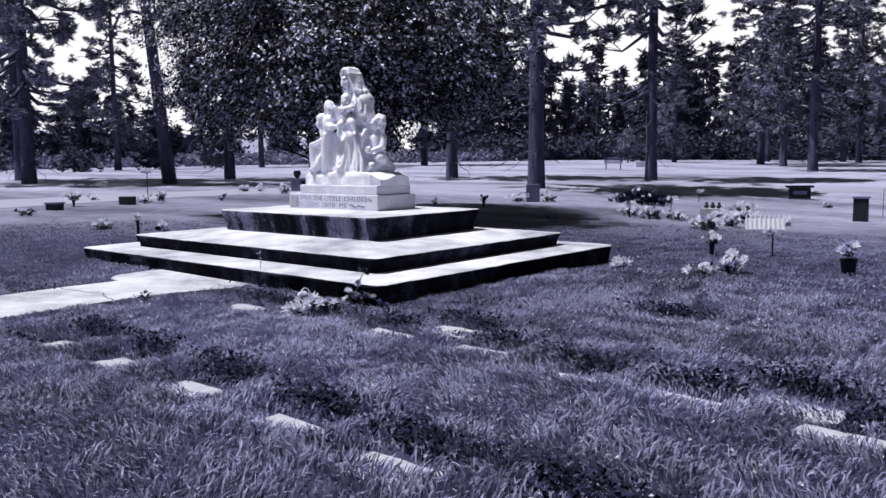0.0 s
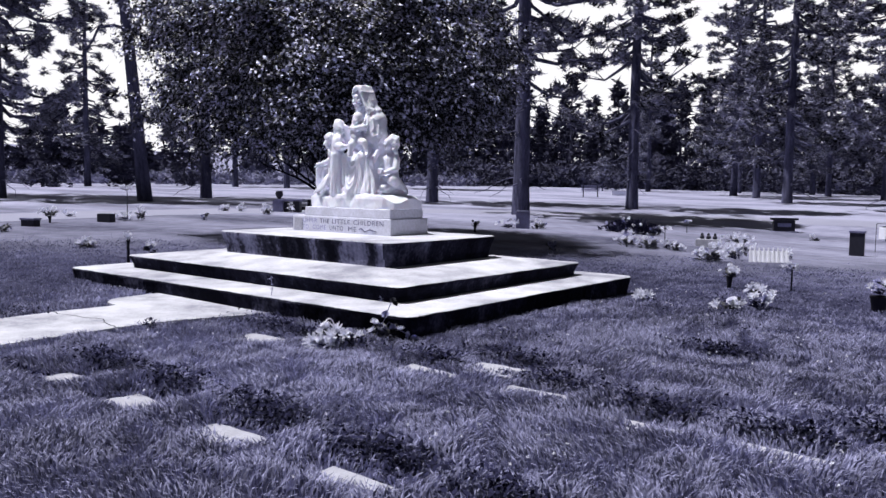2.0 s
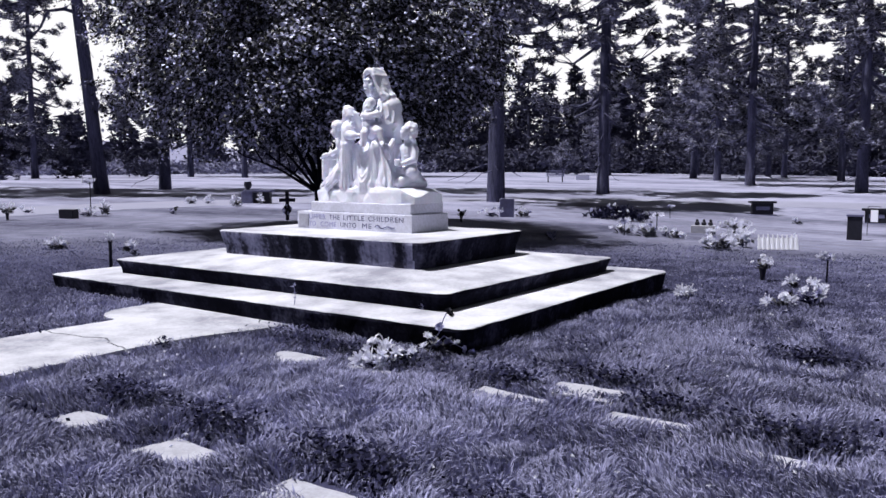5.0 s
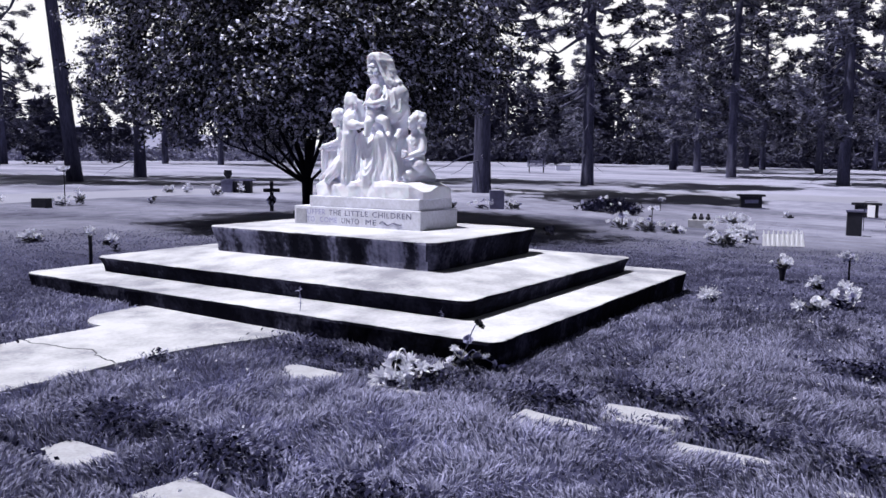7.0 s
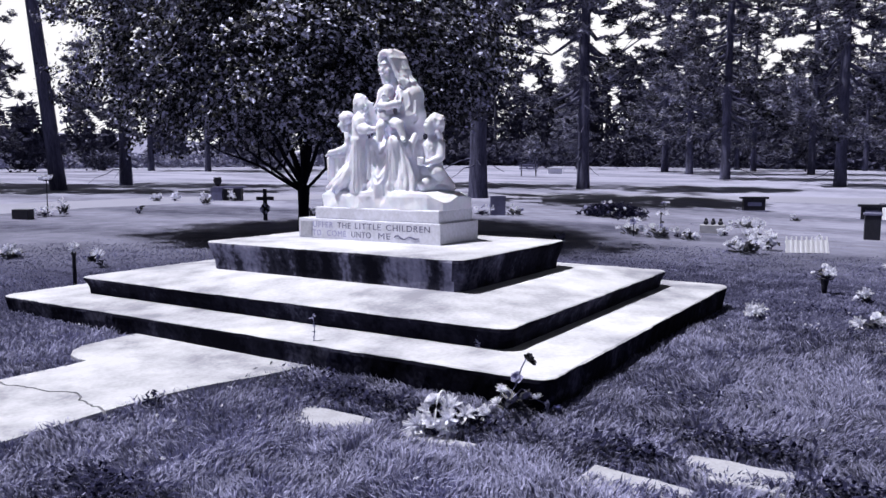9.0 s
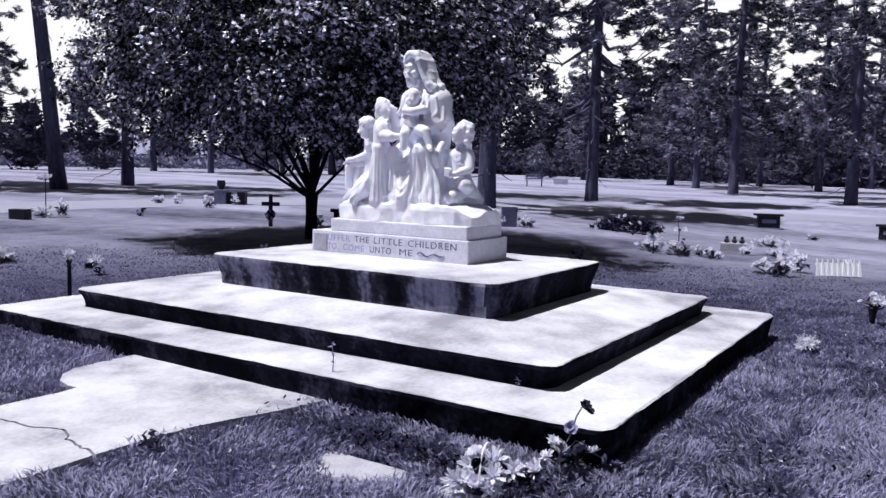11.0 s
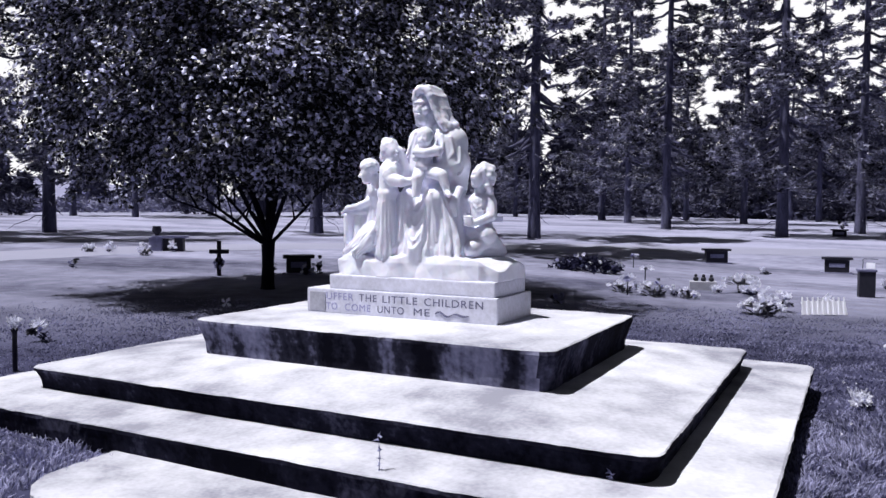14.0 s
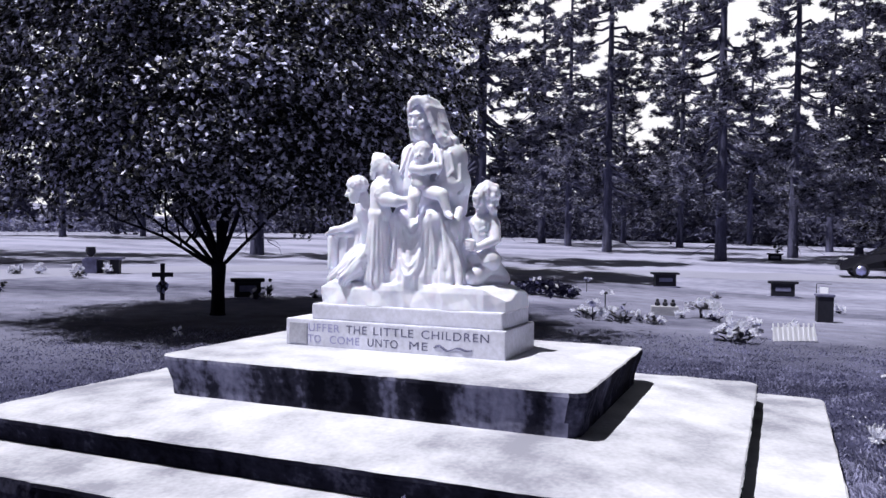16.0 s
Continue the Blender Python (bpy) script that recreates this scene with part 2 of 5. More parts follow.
def tube_np(points, radii, sides=7):
    """Vertices and quads of a tapering tube along points."""
    points = np.array(points, float)
    n = len(points)
    d = np.gradient(points, axis=0)
    d /= np.linalg.norm(d, axis=1)[:, None] + 1e-9
    ref = np.where(np.abs(d[:, 2:3]) > 0.9, [[1.0, 0, 0]], [[0, 0, 1.0]])
    u = np.cross(d, ref)
    u /= np.linalg.norm(u, axis=1)[:, None]
    w = np.cross(d, u)
    a = np.arange(sides) * 2 * math.pi / sides
    v = points[:, None] + np.array(radii)[:, None, None] * (u[:, None] * np.cos(a)[None, :, None] + w[:, None] * np.sin(a)[None, :, None])
    i = np.arange(n - 1)[:, None] * sides + np.arange(sides)[None]
    j = np.arange(n - 1)[:, None] * sides + (np.arange(sides)[None] + 1) % sides
    return v.reshape(-1, 3), np.stack([i, j, j + sides, i + sides], -1).reshape(-1, 4)


class Pile:
    """Gathers vertices and faces of many small pieces for one mesh."""
    def __init__(self):
        self.v, self.f, self.n = [], [], 0

    def add(self, v, f):
        self.v.append(np.asarray(v, float))
        self.f.extend((np.asarray(f) + self.n).tolist())
        self.n += len(v)

    def mesh(self, name, mats, smooth=False):
        return mesh_of(name, np.concatenate(self.v), self.f, mats, smooth)


def value_noise(x, y, scale, seed):
    """Smooth random field over the plan."""
    rng = np.random.default_rng(seed)
    table = rng.random((64, 64))
    u, v = x / scale + 500, y / scale + 500
    i, j = np.floor(u).astype(int), np.floor(v).astype(int)
    fu, fv = u - i, v - j
    fu, fv = fu * fu * (3 - 2 * fu), fv * fv * (3 - 2 * fv)
    g = lambda a, b: table[a % 64, b % 64]
    return (g(i, j) * (1 - fu) + g(i + 1, j) * fu) * (1 - fv) + (g(i, j + 1) * (1 - fu) + g(i + 1, j + 1) * fu) * fv


# flat grave markers in rows: x, y and the height of the stone's face
MARKERS = [(2.19, 7.7, 0.222), (2.17, 6.76, 0.222), (2.13, 5.76, 0.222), (2.05, 4.72, 0.222), (1.97, 3.86, 0.225), (2.0, 2.9, 0.225),
           (3.96, 7.7, 0.28), (3.9, 6.98, 0.28), (3.97, 5.82, 0.262), (4.37, 5.43, 0.28), (3.97, 4.88, 0.262), (3.87, 4.07, 0.217), (3.87, 3.22, 0.222), (4.16, 2.66, 0.222),
           (3.76, 2.3, 0.222), (5.9, 4.37, 0.25)]
SIZE = (0.3, 0.52)


def ground_height(x, y):
    """The rising lawn; near the monument a flatter, lumpy plot with a hollow round each marker."""
    x, y = np.asarray(x, float), np.asarray(y, float)
    z = 0.2077 + 0.0136 * np.clip(y, -10, 60) + 0.0085 * np.clip(x - 34, 0, 60) -0.3692 * np.exp(-((x - 30) / 10) ** 2 - ((y - 6) / 9) ** 2)
    plot = np.interp(y, [-10, 9, 12.5, 18, 22], [0.17, 0.303, 0.365, 0.5, 0.56])
    near = 1 / (1 + np.exp((x - 8.5) * 1.2)) / (1 + np.exp((y - 19) * 1.5))
    z = z + (plot - z) * near
    lumps = 0.05 * (value_noise(x, y, 1.1, 51) - 0.5) + 0.04 * (value_noise(x, y, 0.45, 52) - 0.5)
    z = z + lumps * near * np.clip((8.5 - y) / 1.5, 0, 1) + 0.012 * np.sin(x * 1.7 + 0.6 * y) * np.sin(y * 1.3 - 0.4 * x)
    for mx, my, mz in MARKERS:
        dx, dy = np.abs(x - mx) - SIZE[0] / 2, np.abs(y - my) - SIZE[1] / 2
        edge = np.hypot(np.clip(dx, 0, None), np.clip(dy, 0, None))
        sunk = np.clip(1 - edge / 0.17, 0, 1)
        sunk = sunk * sunk * (3 - 2 * sunk)
        z = z + (mz - 0.025 - z) * sunk
    return z


def gz(x, y):
    return float(ground_height(x, y))


# ---- ground, road and path ----
def spread(lo, hi, near_lo, near_hi, step, far_steps):
    a = np.arange(near_lo, near_hi, step)
    left = near_lo - np.geomspace(step, near_lo - lo, far_steps)[::-1]
    right = a[-1] + np.geomspace(step, hi - a[-1], far_steps)
    return np.concatenate([left, a, right])


def build_ground():
    xs, ys = spread(-900, 1500, -6, 30, 0.3, 40), spread(-900, 1200, -8, 32, 0.3, 40)
    xs = np.unique(np.concatenate([xs, np.arange(1.2, 6.6, 0.06)]))
    ys = np.unique(np.concatenate([ys, np.arange(1.8, 8.4, 0.06)]))
    gx, gy = np.meshgrid(xs, ys, indexing="ij")
    z = ground_height(gx, gy)
    # the turf lies below the slabs' footing and the path
    v = np.stack([gx, gy, z], -1).reshape(-1, 3)
    nx, ny = gx.shape
    i = (np.arange(nx - 1)[:, None] * ny + np.arange(ny - 1)[None]).reshape(-1)
    f = np.stack([i, i + ny, i + ny + 1, i + 1], -1)
    tagged(new("ground", mesh_of("ground", v, f, M_GROUND, True)), "mown cemetery turf rising gently into the distance", "ground", kind="structure")


build_ground()


def ribbon(name, line, width, lift, mat, label, category):
    """A strip of paving that follows the ground along a smooth line."""
    pts = []
    line = [Vector(p) for p in line]
    for k in range(len(line) - 1):
        p0, p1, p2, p3 = line[max(k - 1, 0)], line[k], line[k + 1], line[min(k + 2, len(line) - 1)]
        for s in range(12):
            t = s / 12
            pts.append(0.5 * (2 * p1 + (p2 - p0) * t + (2 * p0 - 5 * p1 + 4 * p2 - p3) * t * t + (3 * p1 - p0 - 3 * p2 + p3) * t ** 3))
    v, f = [], []
    for k, p in enumerate(pts):
        d = (pts[min(k + 1, len(pts) - 1)] - pts[max(k - 1, 0)]).normalized()
        side = Vector((-d.y, d.x))
        for m in range(5):
            q = p + side * width * (m / 4 - 0.5)
            v.append((q.x, q.y, gz(q.x, q.y) + lift + 0.02 * (1 - (m / 2 - 1) ** 2)))
    for k in range(len(pts) - 1):
        for m in range(4):
            a = k * 5 + m
            f.append((a, a + 1, a + 6, a + 5))
    tagged(new(name, mesh_of(name, v, f, mat, True)), label, category, kind="structure")


ribbon("road", [(-60, -4), (-30, 11), (-8, 21), (10, 26.3), (20, 26.6), (28, 22.6), (34.5, 16.4), (38.6, 9), (39.6, 2), (38, -20), (30, -50)], 3.4, 0.006, M_ROAD,
       "pale worn asphalt lane through the cemetery", "road")


def slab_from_outline(name, outline, depth, mat, label, parent=None):
    bm = bmesh.new()
    top = [bm.verts.new((x, y, gz(x, y) + 0.045)) for x, y in outline]
    low = [bm.verts.new((x, y, gz(x, y) - depth)) for x, y in outline]
    bm.faces.new(top)
    n = len(outline)
    for i in range(n):
        bm.faces.new((top[i], low[i], low[(i + 1) % n], top[(i + 1) % n]))
    bmesh.ops.recalc_face_normals(bm, faces=bm.faces)
    return part(name, bm, mat, parent, label)


pavement = thing("pavement", "cracked pale concrete path leading to the monument steps", "path", kind="structure")
rnd = random.Random(4)
crack = [(3.17, 9.92), (3.14, 9.74), (3.2, 9.55), (3.22, 9.36), (3.3, 9.24), (3.22, 9.08), (3.2, 8.94), (3.17, 8.77)]
crack = [(a[0] + (b[0] - a[0]) * q / 5 + rnd.uniform(-0.014, 0.014), a[1] + (b[1] - a[1]) * q / 5) for a, b in zip(crack, crack[1:]) for q in range(5)] + [crack[-1]]
slab_from_outline("paving_slab", [(-9, 8.78)] + [(-9 + k * 1.2, 8.78 + 0.012 * math.sin(k * 2.3)) for k in range(1, 10)] + [(2.4, 8.77)]
                  + [(x - 0.009, y) for x, y in crack[::-1]] + [(1.8, 9.9), (0.2, 9.91), (-2, 9.9), (-5, 9.92), (-9, 9.9)], 0.1, M_PATH, "", pavement)
slab_from_outline("paving_slab", [(x + 0.009, y) for x, y in crack] + [(3.5, 8.76), (3.75, 8.74), (4.0, 8.68), (4.3, 8.58), (4.68, 8.5), (4.68, 10.44), (4.35, 10.43), (4.12, 10.4),
                  (3.97, 10.31), (3.87, 10.18), (3.83, 10.03), (3.84, 9.94), (3.7, 9.91)], 0.1, M_PATH, "", pavement)


# ---- the monument: three concrete steps, marble blocks, marble group ----
def step_slab(name, x0, x1, y0, y1, z0, z1, side, label, corner=0.13, inset=0.05, wash=0.0, k=0.7, south=None):
    """A cast slab with rounded corners, a worn lip and sides that lean inwards below."""
    rings = []
    top = z1 - z0
    profile = [(inset + 0.015, 0.0), (inset, 0.02), (inset * 0.8, top * 0.45), (0.012, top * 0.8), (0.0, top - 0.03), (0.001, top - 0.008), (0.01, top)]
    for inn, z in profile:
        ring = []
        for cx, cy, a0 in ((x1, y1, 0), (x0, y1, 90), (x0, y0, 180), (x1, y0, 270)):
            r = corner - inn * 0.3
            ox = cx + (-1 if cx == x1 else 1) * (inn + r)
            oy = cy + (-1 if cy == y1 else 1) * (inn + r)
            for q in range(7):
                a = radians(a0 + 15 * q)
                ring.append((ox + r * math.cos(a), oy + r * math.sin(a), z0 + z))
        full = []
        for q in range(len(ring)):
            a, b = Vector(ring[q]), Vector(ring[(q + 1) % len(ring)])
            cuts = max(1, int((b - a).length / 0.05))
            for c in range(cuts):
                full.append(a.lerp(b, c / cuts))
        rings.append(full)
    count = min(len(r) for r in rings)
    rings = [[r[int(i * len(r) / count)] for i in range(count)] for r in rings]
    bm = bmesh.new()
    vr = []
    cx, cy = (x0 + x1) / 2, (y0 + y1) / 2
    for row_no, r in enumerate(rings):
        row = []
        for p in r:
            w = 0.007 * noise.noise(Vector((p.x * 5, p.y * 5, row_no * 0.9))) + 0.005 * noise.noise(Vector((p.x * 23, p.y * 23, row_no * 0.4)))
            row.append(bm.verts.new((p.x + w, p.y + w, p.z + 0.4 * w)))
        vr.append(row)
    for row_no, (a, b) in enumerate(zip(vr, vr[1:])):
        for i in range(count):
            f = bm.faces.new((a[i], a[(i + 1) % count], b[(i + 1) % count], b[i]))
            # the side away from the sun gets the darker concrete as painted shade
            shaded_south = south and max(v.co.y for v in f.verts) < y0 + inset + corner * 0.8
            f.material_index, f.smooth = (2 if shaded_south and row_no < 5 else 0 if row_no < 5 else 1), False
    inner = [bm.verts.new((cx + (v.co.x - cx) * k, cy + (v.co.y - cy) * k, z1 + wash)) for v in vr[-1]]
    for i in range(count):
        f = bm.faces.new((vr[-1][i], vr[-1][(i + 1) % count], inner[(i + 1) % count], inner[i]))
        f.material_index, f.smooth = 1, False
    f = bm.faces.new(inner)
    f.material_index = 1
    me = bpy.data.meshes.new(name)
    bm.to_mesh(me)
    bm.free()
    me.materials.append(side)
    me.materials.append(M_CONC)
    if south:
        me.materials.append(south)
    return part(name, me, None, monument, label)


monument = thing("monument_steps", "three-tiered pale concrete steps with stained, shade-darkened sides under a marble group", "monument")
step_slab("lower_step", 4.63, 9.17, 6.573, 12.52, 0.05, 0.516, M_SIDE, "broad lowest concrete step with stained sides painted black for shade", wash=0.012, k=0.8)
step_slab("middle_step", 5.095, 8.72, 7.095, 11.925, 0.5, 0.69, M_SIDE, "middle concrete step with weathered sides painted darker for shade", wash=0.06, k=0.64)
step_slab("upper_step", 5.89, 7.97, 7.933, 10.99, 0.68, 1.027, M_STREAK, "thick upper concrete block with streaked sides and a shade-darkened south side", 0.1, 0.06, 0.004, south=M_SIDE)

plinth = thing("statue_plinth", "grey-veined marble plinth with an engraved two-line text", "plinth")
part("base_block", box((0.72, 1.8, 0.212), (7.12, 9.6, 1.131), 0.012), M_BLOCK, plinth, "marble base block with engraved text")
part("upper_block", box((0.64, 1.55, 0.125), (7.1, 9.505, 1.297), 0.014), M_BLOCK, plinth)
part("repair_patch", box((0.012, 0.16, 0.16), (6.7585, 10.385, 1.125), 0.003), M_MARKER, plinth, "square grey repair patch")


def letter_mesh(text, size):
    cu = bpy.data.curves.new("letter", "FONT")
    cu.body, cu.size, cu.extrude, cu.offset, cu.space_character = text, size, 0.0018, 0.0, 1.12
    ob = new("letter", cu)
    bpy.context.view_layer.update()
    me = bpy.data.meshes.new_from_object(ob.evaluated_get(bpy.context.evaluated_depsgraph_get()))
    bpy.data.objects.remove(ob)
    return me, max(v.co.x for v in me.vertices)


def lettering(word, y_left, y_right, z, size, mat):
    """Single letters on the plinth's front, read from its west side."""
    total = letter_mesh(word, size)[1]
    for k, ch in enumerate(word):
        me, w = letter_mesh(ch, size)
        start = letter_mesh(word[:k + 1], size)[1] - w
        for v in me.vertices:
            x, y, e = v.co
            v.co = (6.7595 - e, y_left - (start + x) * (y_left - y_right) / total, z + y)
        me.flip_normals()
        me.materials.clear()
        part("engraved_letter", me, mat, plinth)


for word, ya, yb, z, mat in (("UFFER", 10.3, 10.02, 1.147, M_LETTER_WORN), ("THE", 9.965, 9.79, 1.147, M_LETTER), ("LITTLE", 9.74, 9.405, 1.147, M_LETTER), ("CHILDREN", 9.345, 8.82, 1.147, M_LETTER),
                             ("TO", 10.3, 10.185, 1.06, M_LETTER_WORN), ("COME", 10.11, 9.85, 1.06, M_LETTER_WORN), ("UNTO", 9.785, 9.53, 1.06, M_LETTER), ("ME", 9.445, 9.29, 1.06, M_LETTER)):
    lettering(word, ya, yb, z, 0.086, mat)
v, f = tube_np([(6.757, 9.24 - 0.3 * k / 14, 1.085 + 0.022 * math.sin(k * 0.9) * (1 - k / 16)) for k in range(15)], [0.003 + 0.006 * abs(math.sin(k * 0.42 + 0.3)) for k in range(15)], 6)
part("flourish", mesh_of("flourish", v, f, M_LETTER, True), None, plinth, "carved scroll flourish")


def surface_of(field, origin, step):
    """A quad mesh of the zero level of a sampled field (surface nets)."""
    inside = field < 0
    nx, ny, nz = field.shape
    corners = [(i, j, k) for i in (0, 1) for j in (0, 1) for k in (0, 1)]
    count = np.zeros((nx - 1, ny - 1, nz - 1))
    cut = lambda a, c: a[c[0]:nx - 1 + c[0], c[1]:ny - 1 + c[1], c[2]:nz - 1 + c[2]]
    for c in corners:
        count += cut(inside, c)
    active = (count > 0) & (count < 8)
    ids = -np.ones(active.shape, int)
    cells = np.argwhere(active)
    ids[active] = np.arange(len(cells))
    total, hits = np.zeros((len(cells), 3)), np.zeros(len(cells))
    for a in corners:
        for axis in range(3):
            if a[axis]:
                continue
            b = list(a)
            b[axis] = 1
            va = field[cells[:, 0] + a[0], cells[:, 1] + a[1], cells[:, 2] + a[2]]
            vb = field[cells[:, 0] + b[0], cells[:, 1] + b[1], cells[:, 2] + b[2]]
            cross = (va < 0) != (vb < 0)
            t = np.where(cross, va / np.where(cross, va - vb, 1), 0)
            p = np.array(a, float)[None] + t[:, None] * (np.array(b) - np.array(a))[None]
            total += p * cross[:, None]
            hits += cross
    verts = (cells + total / hits[:, None]) * step + np.array(origin)
    quads = []
    for axis in range(3):
        u, w = [(1, 2), (2, 0), (0, 1)][axis]
        lo = [slice(1, -1)] * 3
        lo[axis] = slice(0, -1)
        hi = [slice(1, -1)] * 3
        hi[axis] = slice(1, None)
        ia, ib = inside[tuple(lo)], inside[tuple(hi)]
        e = np.argwhere(ia != ib)
        start = ia[tuple(e.T)]
        e = e + np.array([0 if k == axis else 1 for k in range(3)])
        du, dw = np.eye(3, dtype=int)[u], np.eye(3, dtype=int)[w]
        q = [ids[tuple((e - s * du - t * dw).T)] for s, t in ((0, 0), (1, 0), (1, 1), (0, 1))]
        q = np.stack(q, -1)
        q[~start] = q[~start][:, ::-1]
        quads.append(q)
    return verts, np.concatenate(quads)


def build_statue():
    step, lo, hi = 0.0068, np.array((6.5, 8.6, 1.31)), np.array((7.5, 10.4, 3.0))
    axes = [np.arange(a, b, step) for a, b in zip(lo, hi)]
    X, Y, Z = np.meshgrid(*axes, indexing="ij")
    X, Y, Z = X.astype(np.float32), Y.astype(np.float32), Z.astype(np.float32)
    field = np.full(X.shape, 0.4, np.float32)

    def window(points, pad):
        pts = np.array(points)
        a = np.clip(((pts.min(0) - pad - lo) / step).astype(int), 0, None)
        b = ((pts.max(0) + pad - lo) / step).astype(int) + 1
        return tuple(slice(i, j) for i, j in zip(a, b))

    def blend(w, d, k):
        f = field[w]
        h = np.clip(0.5 + 0.5 * (f - d) / k, 0, 1)
        field[w] = f * (1 - h) + d * h - k * h * (1 - h)

    def limb(a, b, ra, rb, k=0.03, folds=0.0, waves=9, flat=1.0):
        """A rounded taper from a to b; folds run along it; flat squeezes its depth."""
        w = window([a, b], max(ra, rb) + 0.1)
        a, b = np.array(a, float), np.array(b, float)
        px, py, pz = X[w] - a[0], Y[w] - a[1], Z[w] - a[2]
        d = b - a
        t = np.clip((px * d[0] + py * d[1] + pz * d[2]) / (d @ d), 0, 1)
        qx, qy, qz = px - t * d[0], py - t * d[1], pz - t * d[2]
        r = ra + (rb - ra) * t
        if folds:
            ang = np.arctan2(qy, qx)
            r = r + folds * (0.4 + t) * (1.5 * np.abs(np.sin(ang * waves * 0.5 + 1.2 * t + 0.4 * np.sin(5 * t))) - 1.0 + 0.35 * np.sin(ang * waves * 1.3 - 4 * t + 1))
        blend(w, (np.sqrt((qx / flat) ** 2 + qy ** 2 + qz ** 2) - r) * 0.9, k)

    def lump(c, s, k=0.03, rough=0.0, freq=40.0):
        w = window([np.array(c) - s, np.array(c) + s], 0.08)
        qx, qy, qz = (X[w] - c[0]) / s[0], (Y[w] - c[1]) / s[1], (Z[w] - c[2]) / s[2]
        r = np.sqrt(qx ** 2 + qy ** 2 + qz ** 2) + 1e-6
        d = (r - 1) * min(s)
        if rough:
            d = d + rough * np.sin(X[w] * freq + 2 * np.sin(Z[w] * freq * 0.6)) * np.sin(Y[w] * freq * 1.1 + 1) * np.cos(Z[w] * freq * 0.8)
        blend(w, d, k)

    def carve(c, s, k=0.015):
        w = window([np.array(c) - s, np.array(c) + s], 0.05)
        d = -(np.sqrt(((X[w] - c[0]) / s[0]) ** 2 + ((Y[w] - c[1]) / s[1]) ** 2 + ((Z[w] - c[2]) / s[2]) ** 2) - 1) * min(s)
        f = field[w]
        h = np.clip(0.5 - 0.5 * (f - d) / k, 0, 1)
        field[w] = f * (1 - h) + d * h + k * h * (1 - h)

    def fold(points, r, k):
        """A thin ridge of cloth along (y, z) points, laid on whatever surface faces west there."""
        track = []
        for (y0, z0), (y1, z1) in zip(points, points[1:]):
            for q in range(4):
                y, z = y0 + (y1 - y0) * q / 4, z0 + (z1 - z0) * q / 4
                column = field[:, int((y - lo[1]) / step), int((z - lo[2]) / step)] < 0
                if column.any():
                    track.append((float(axes[0][np.argmax(column)]) + 0.2 * r, y, z))
        for _ in range(3):
            track = [((p[0] + q[0] + n[0]) / 3, q[1], q[2]) for p, q, n in zip([track[0]] + track, track, track[1:] + [track[-1]])]
        if len(track) < 2:
            return
        w = window(track, r + 0.06)
        d = np.full(X[w].shape, 0.3, np.float32)
        for a, b in zip(track, track[1:]):
            a, e = np.array(a), np.array(b) - np.array(a)
            if abs(e[0]) < 0.05:
                px, py, pz = X[w] - a[0], Y[w] - a[1], Z[w] - a[2]
                t = np.clip((px * e[0] + py * e[1] + pz * e[2]) / (e @ e), 0, 1)
                d = np.minimum(d, np.sqrt((px - t * e[0]) ** 2 + (py - t * e[1]) ** 2 + (pz - t * e[2]) ** 2) - r)
        blend(w, d, k)

    # rough-hewn rock under the figures
    qx, qy, qz = np.abs(X - 7.03) - 0.255, np.abs(Y - 9.455) - 0.715, np.abs(Z - 1.425) - 0.06
    rock = np.sqrt(np.maximum(qx, 0) ** 2 + np.maximum(qy, 0) ** 2 + np.maximum(qz, 0) ** 2) + np.minimum(np.maximum(qx, np.maximum(qy, qz)), 0) - 0.055
    # chisel-struck faces: creased facets on the front, ends and top
    wave = lambda u: 2 * np.abs(u - np.floor(u + 0.5)) - 0.5
    cut = 0.026 * wave(Y * 1.3 + Z * 0.9 + 0.2 * np.sin(Y * 4)) + 0.016 * wave(Y * 2.9 - Z * 2.6 + 0.2) + 0.006 * wave(Z * 5 + Y * 1.7)
    rock = np.maximum(rock, 6.738 + cut + 0.35 * np.clip(np.abs(Y - 9.455) - 0.6, 0, None) + 0.3 * np.clip(Z - 1.48, 0, None) - X)
    rock = np.maximum(rock, np.abs(Y - 9.455) - 0.755 + 0.012 * wave(X * 3 + Z * 3))
    rock = np.maximum(rock, Z - 1.53 + 0.012 * wave(Y * 2.1 + X * 2.2) + 0.5 * np.clip(np.abs(Y - 9.455 + 0.05 * np.sin(X * 9)) - 0.62, 0, None))
    rock += 0.004 * np.sin(X * 11 + 3 * np.sin(Y * 5)) * np.sin(Y * 9 + 2 * np.sin(Z * 9))
    rock = np.maximum(rock, 1.353 - Z)
    field[:] = np.minimum(field, rock)

    # seated draped figure: seat, trunk, thighs under the robe
    limb((7.2, 9.42, 1.8), (7.2, 9.44, 2.15), 0.21, 0.19, 0.04)
    limb((7.1, 9.42, 2.22), (7.09, 9.42, 2.46), 0.18, 0.15, 0.04)
    limb((7.05, 9.36, 2.05), (6.84, 9.3, 2.0), 0.12, 0.088, 0.03)
    limb((7.05, 9.6, 2.05), (6.84, 9.565, 2.0), 0.11, 0.076, 0.03)
    # shins and hanging robe, pleated down to the hem
    limb((6.84, 9.3, 2.0), (6.9, 9.32, 1.58), 0.085, 0.12, 0.02, 0.006, 15)
    limb((6.85, 9.565, 1.99), (6.89, 9.575, 1.58), 0.072, 0.105, 0.02, 0.006, 13)
    limb((6.93, 9.22, 1.97), (6.9, 9.17, 1.58), 0.105, 0.14, 0.03, 0.007, 13)
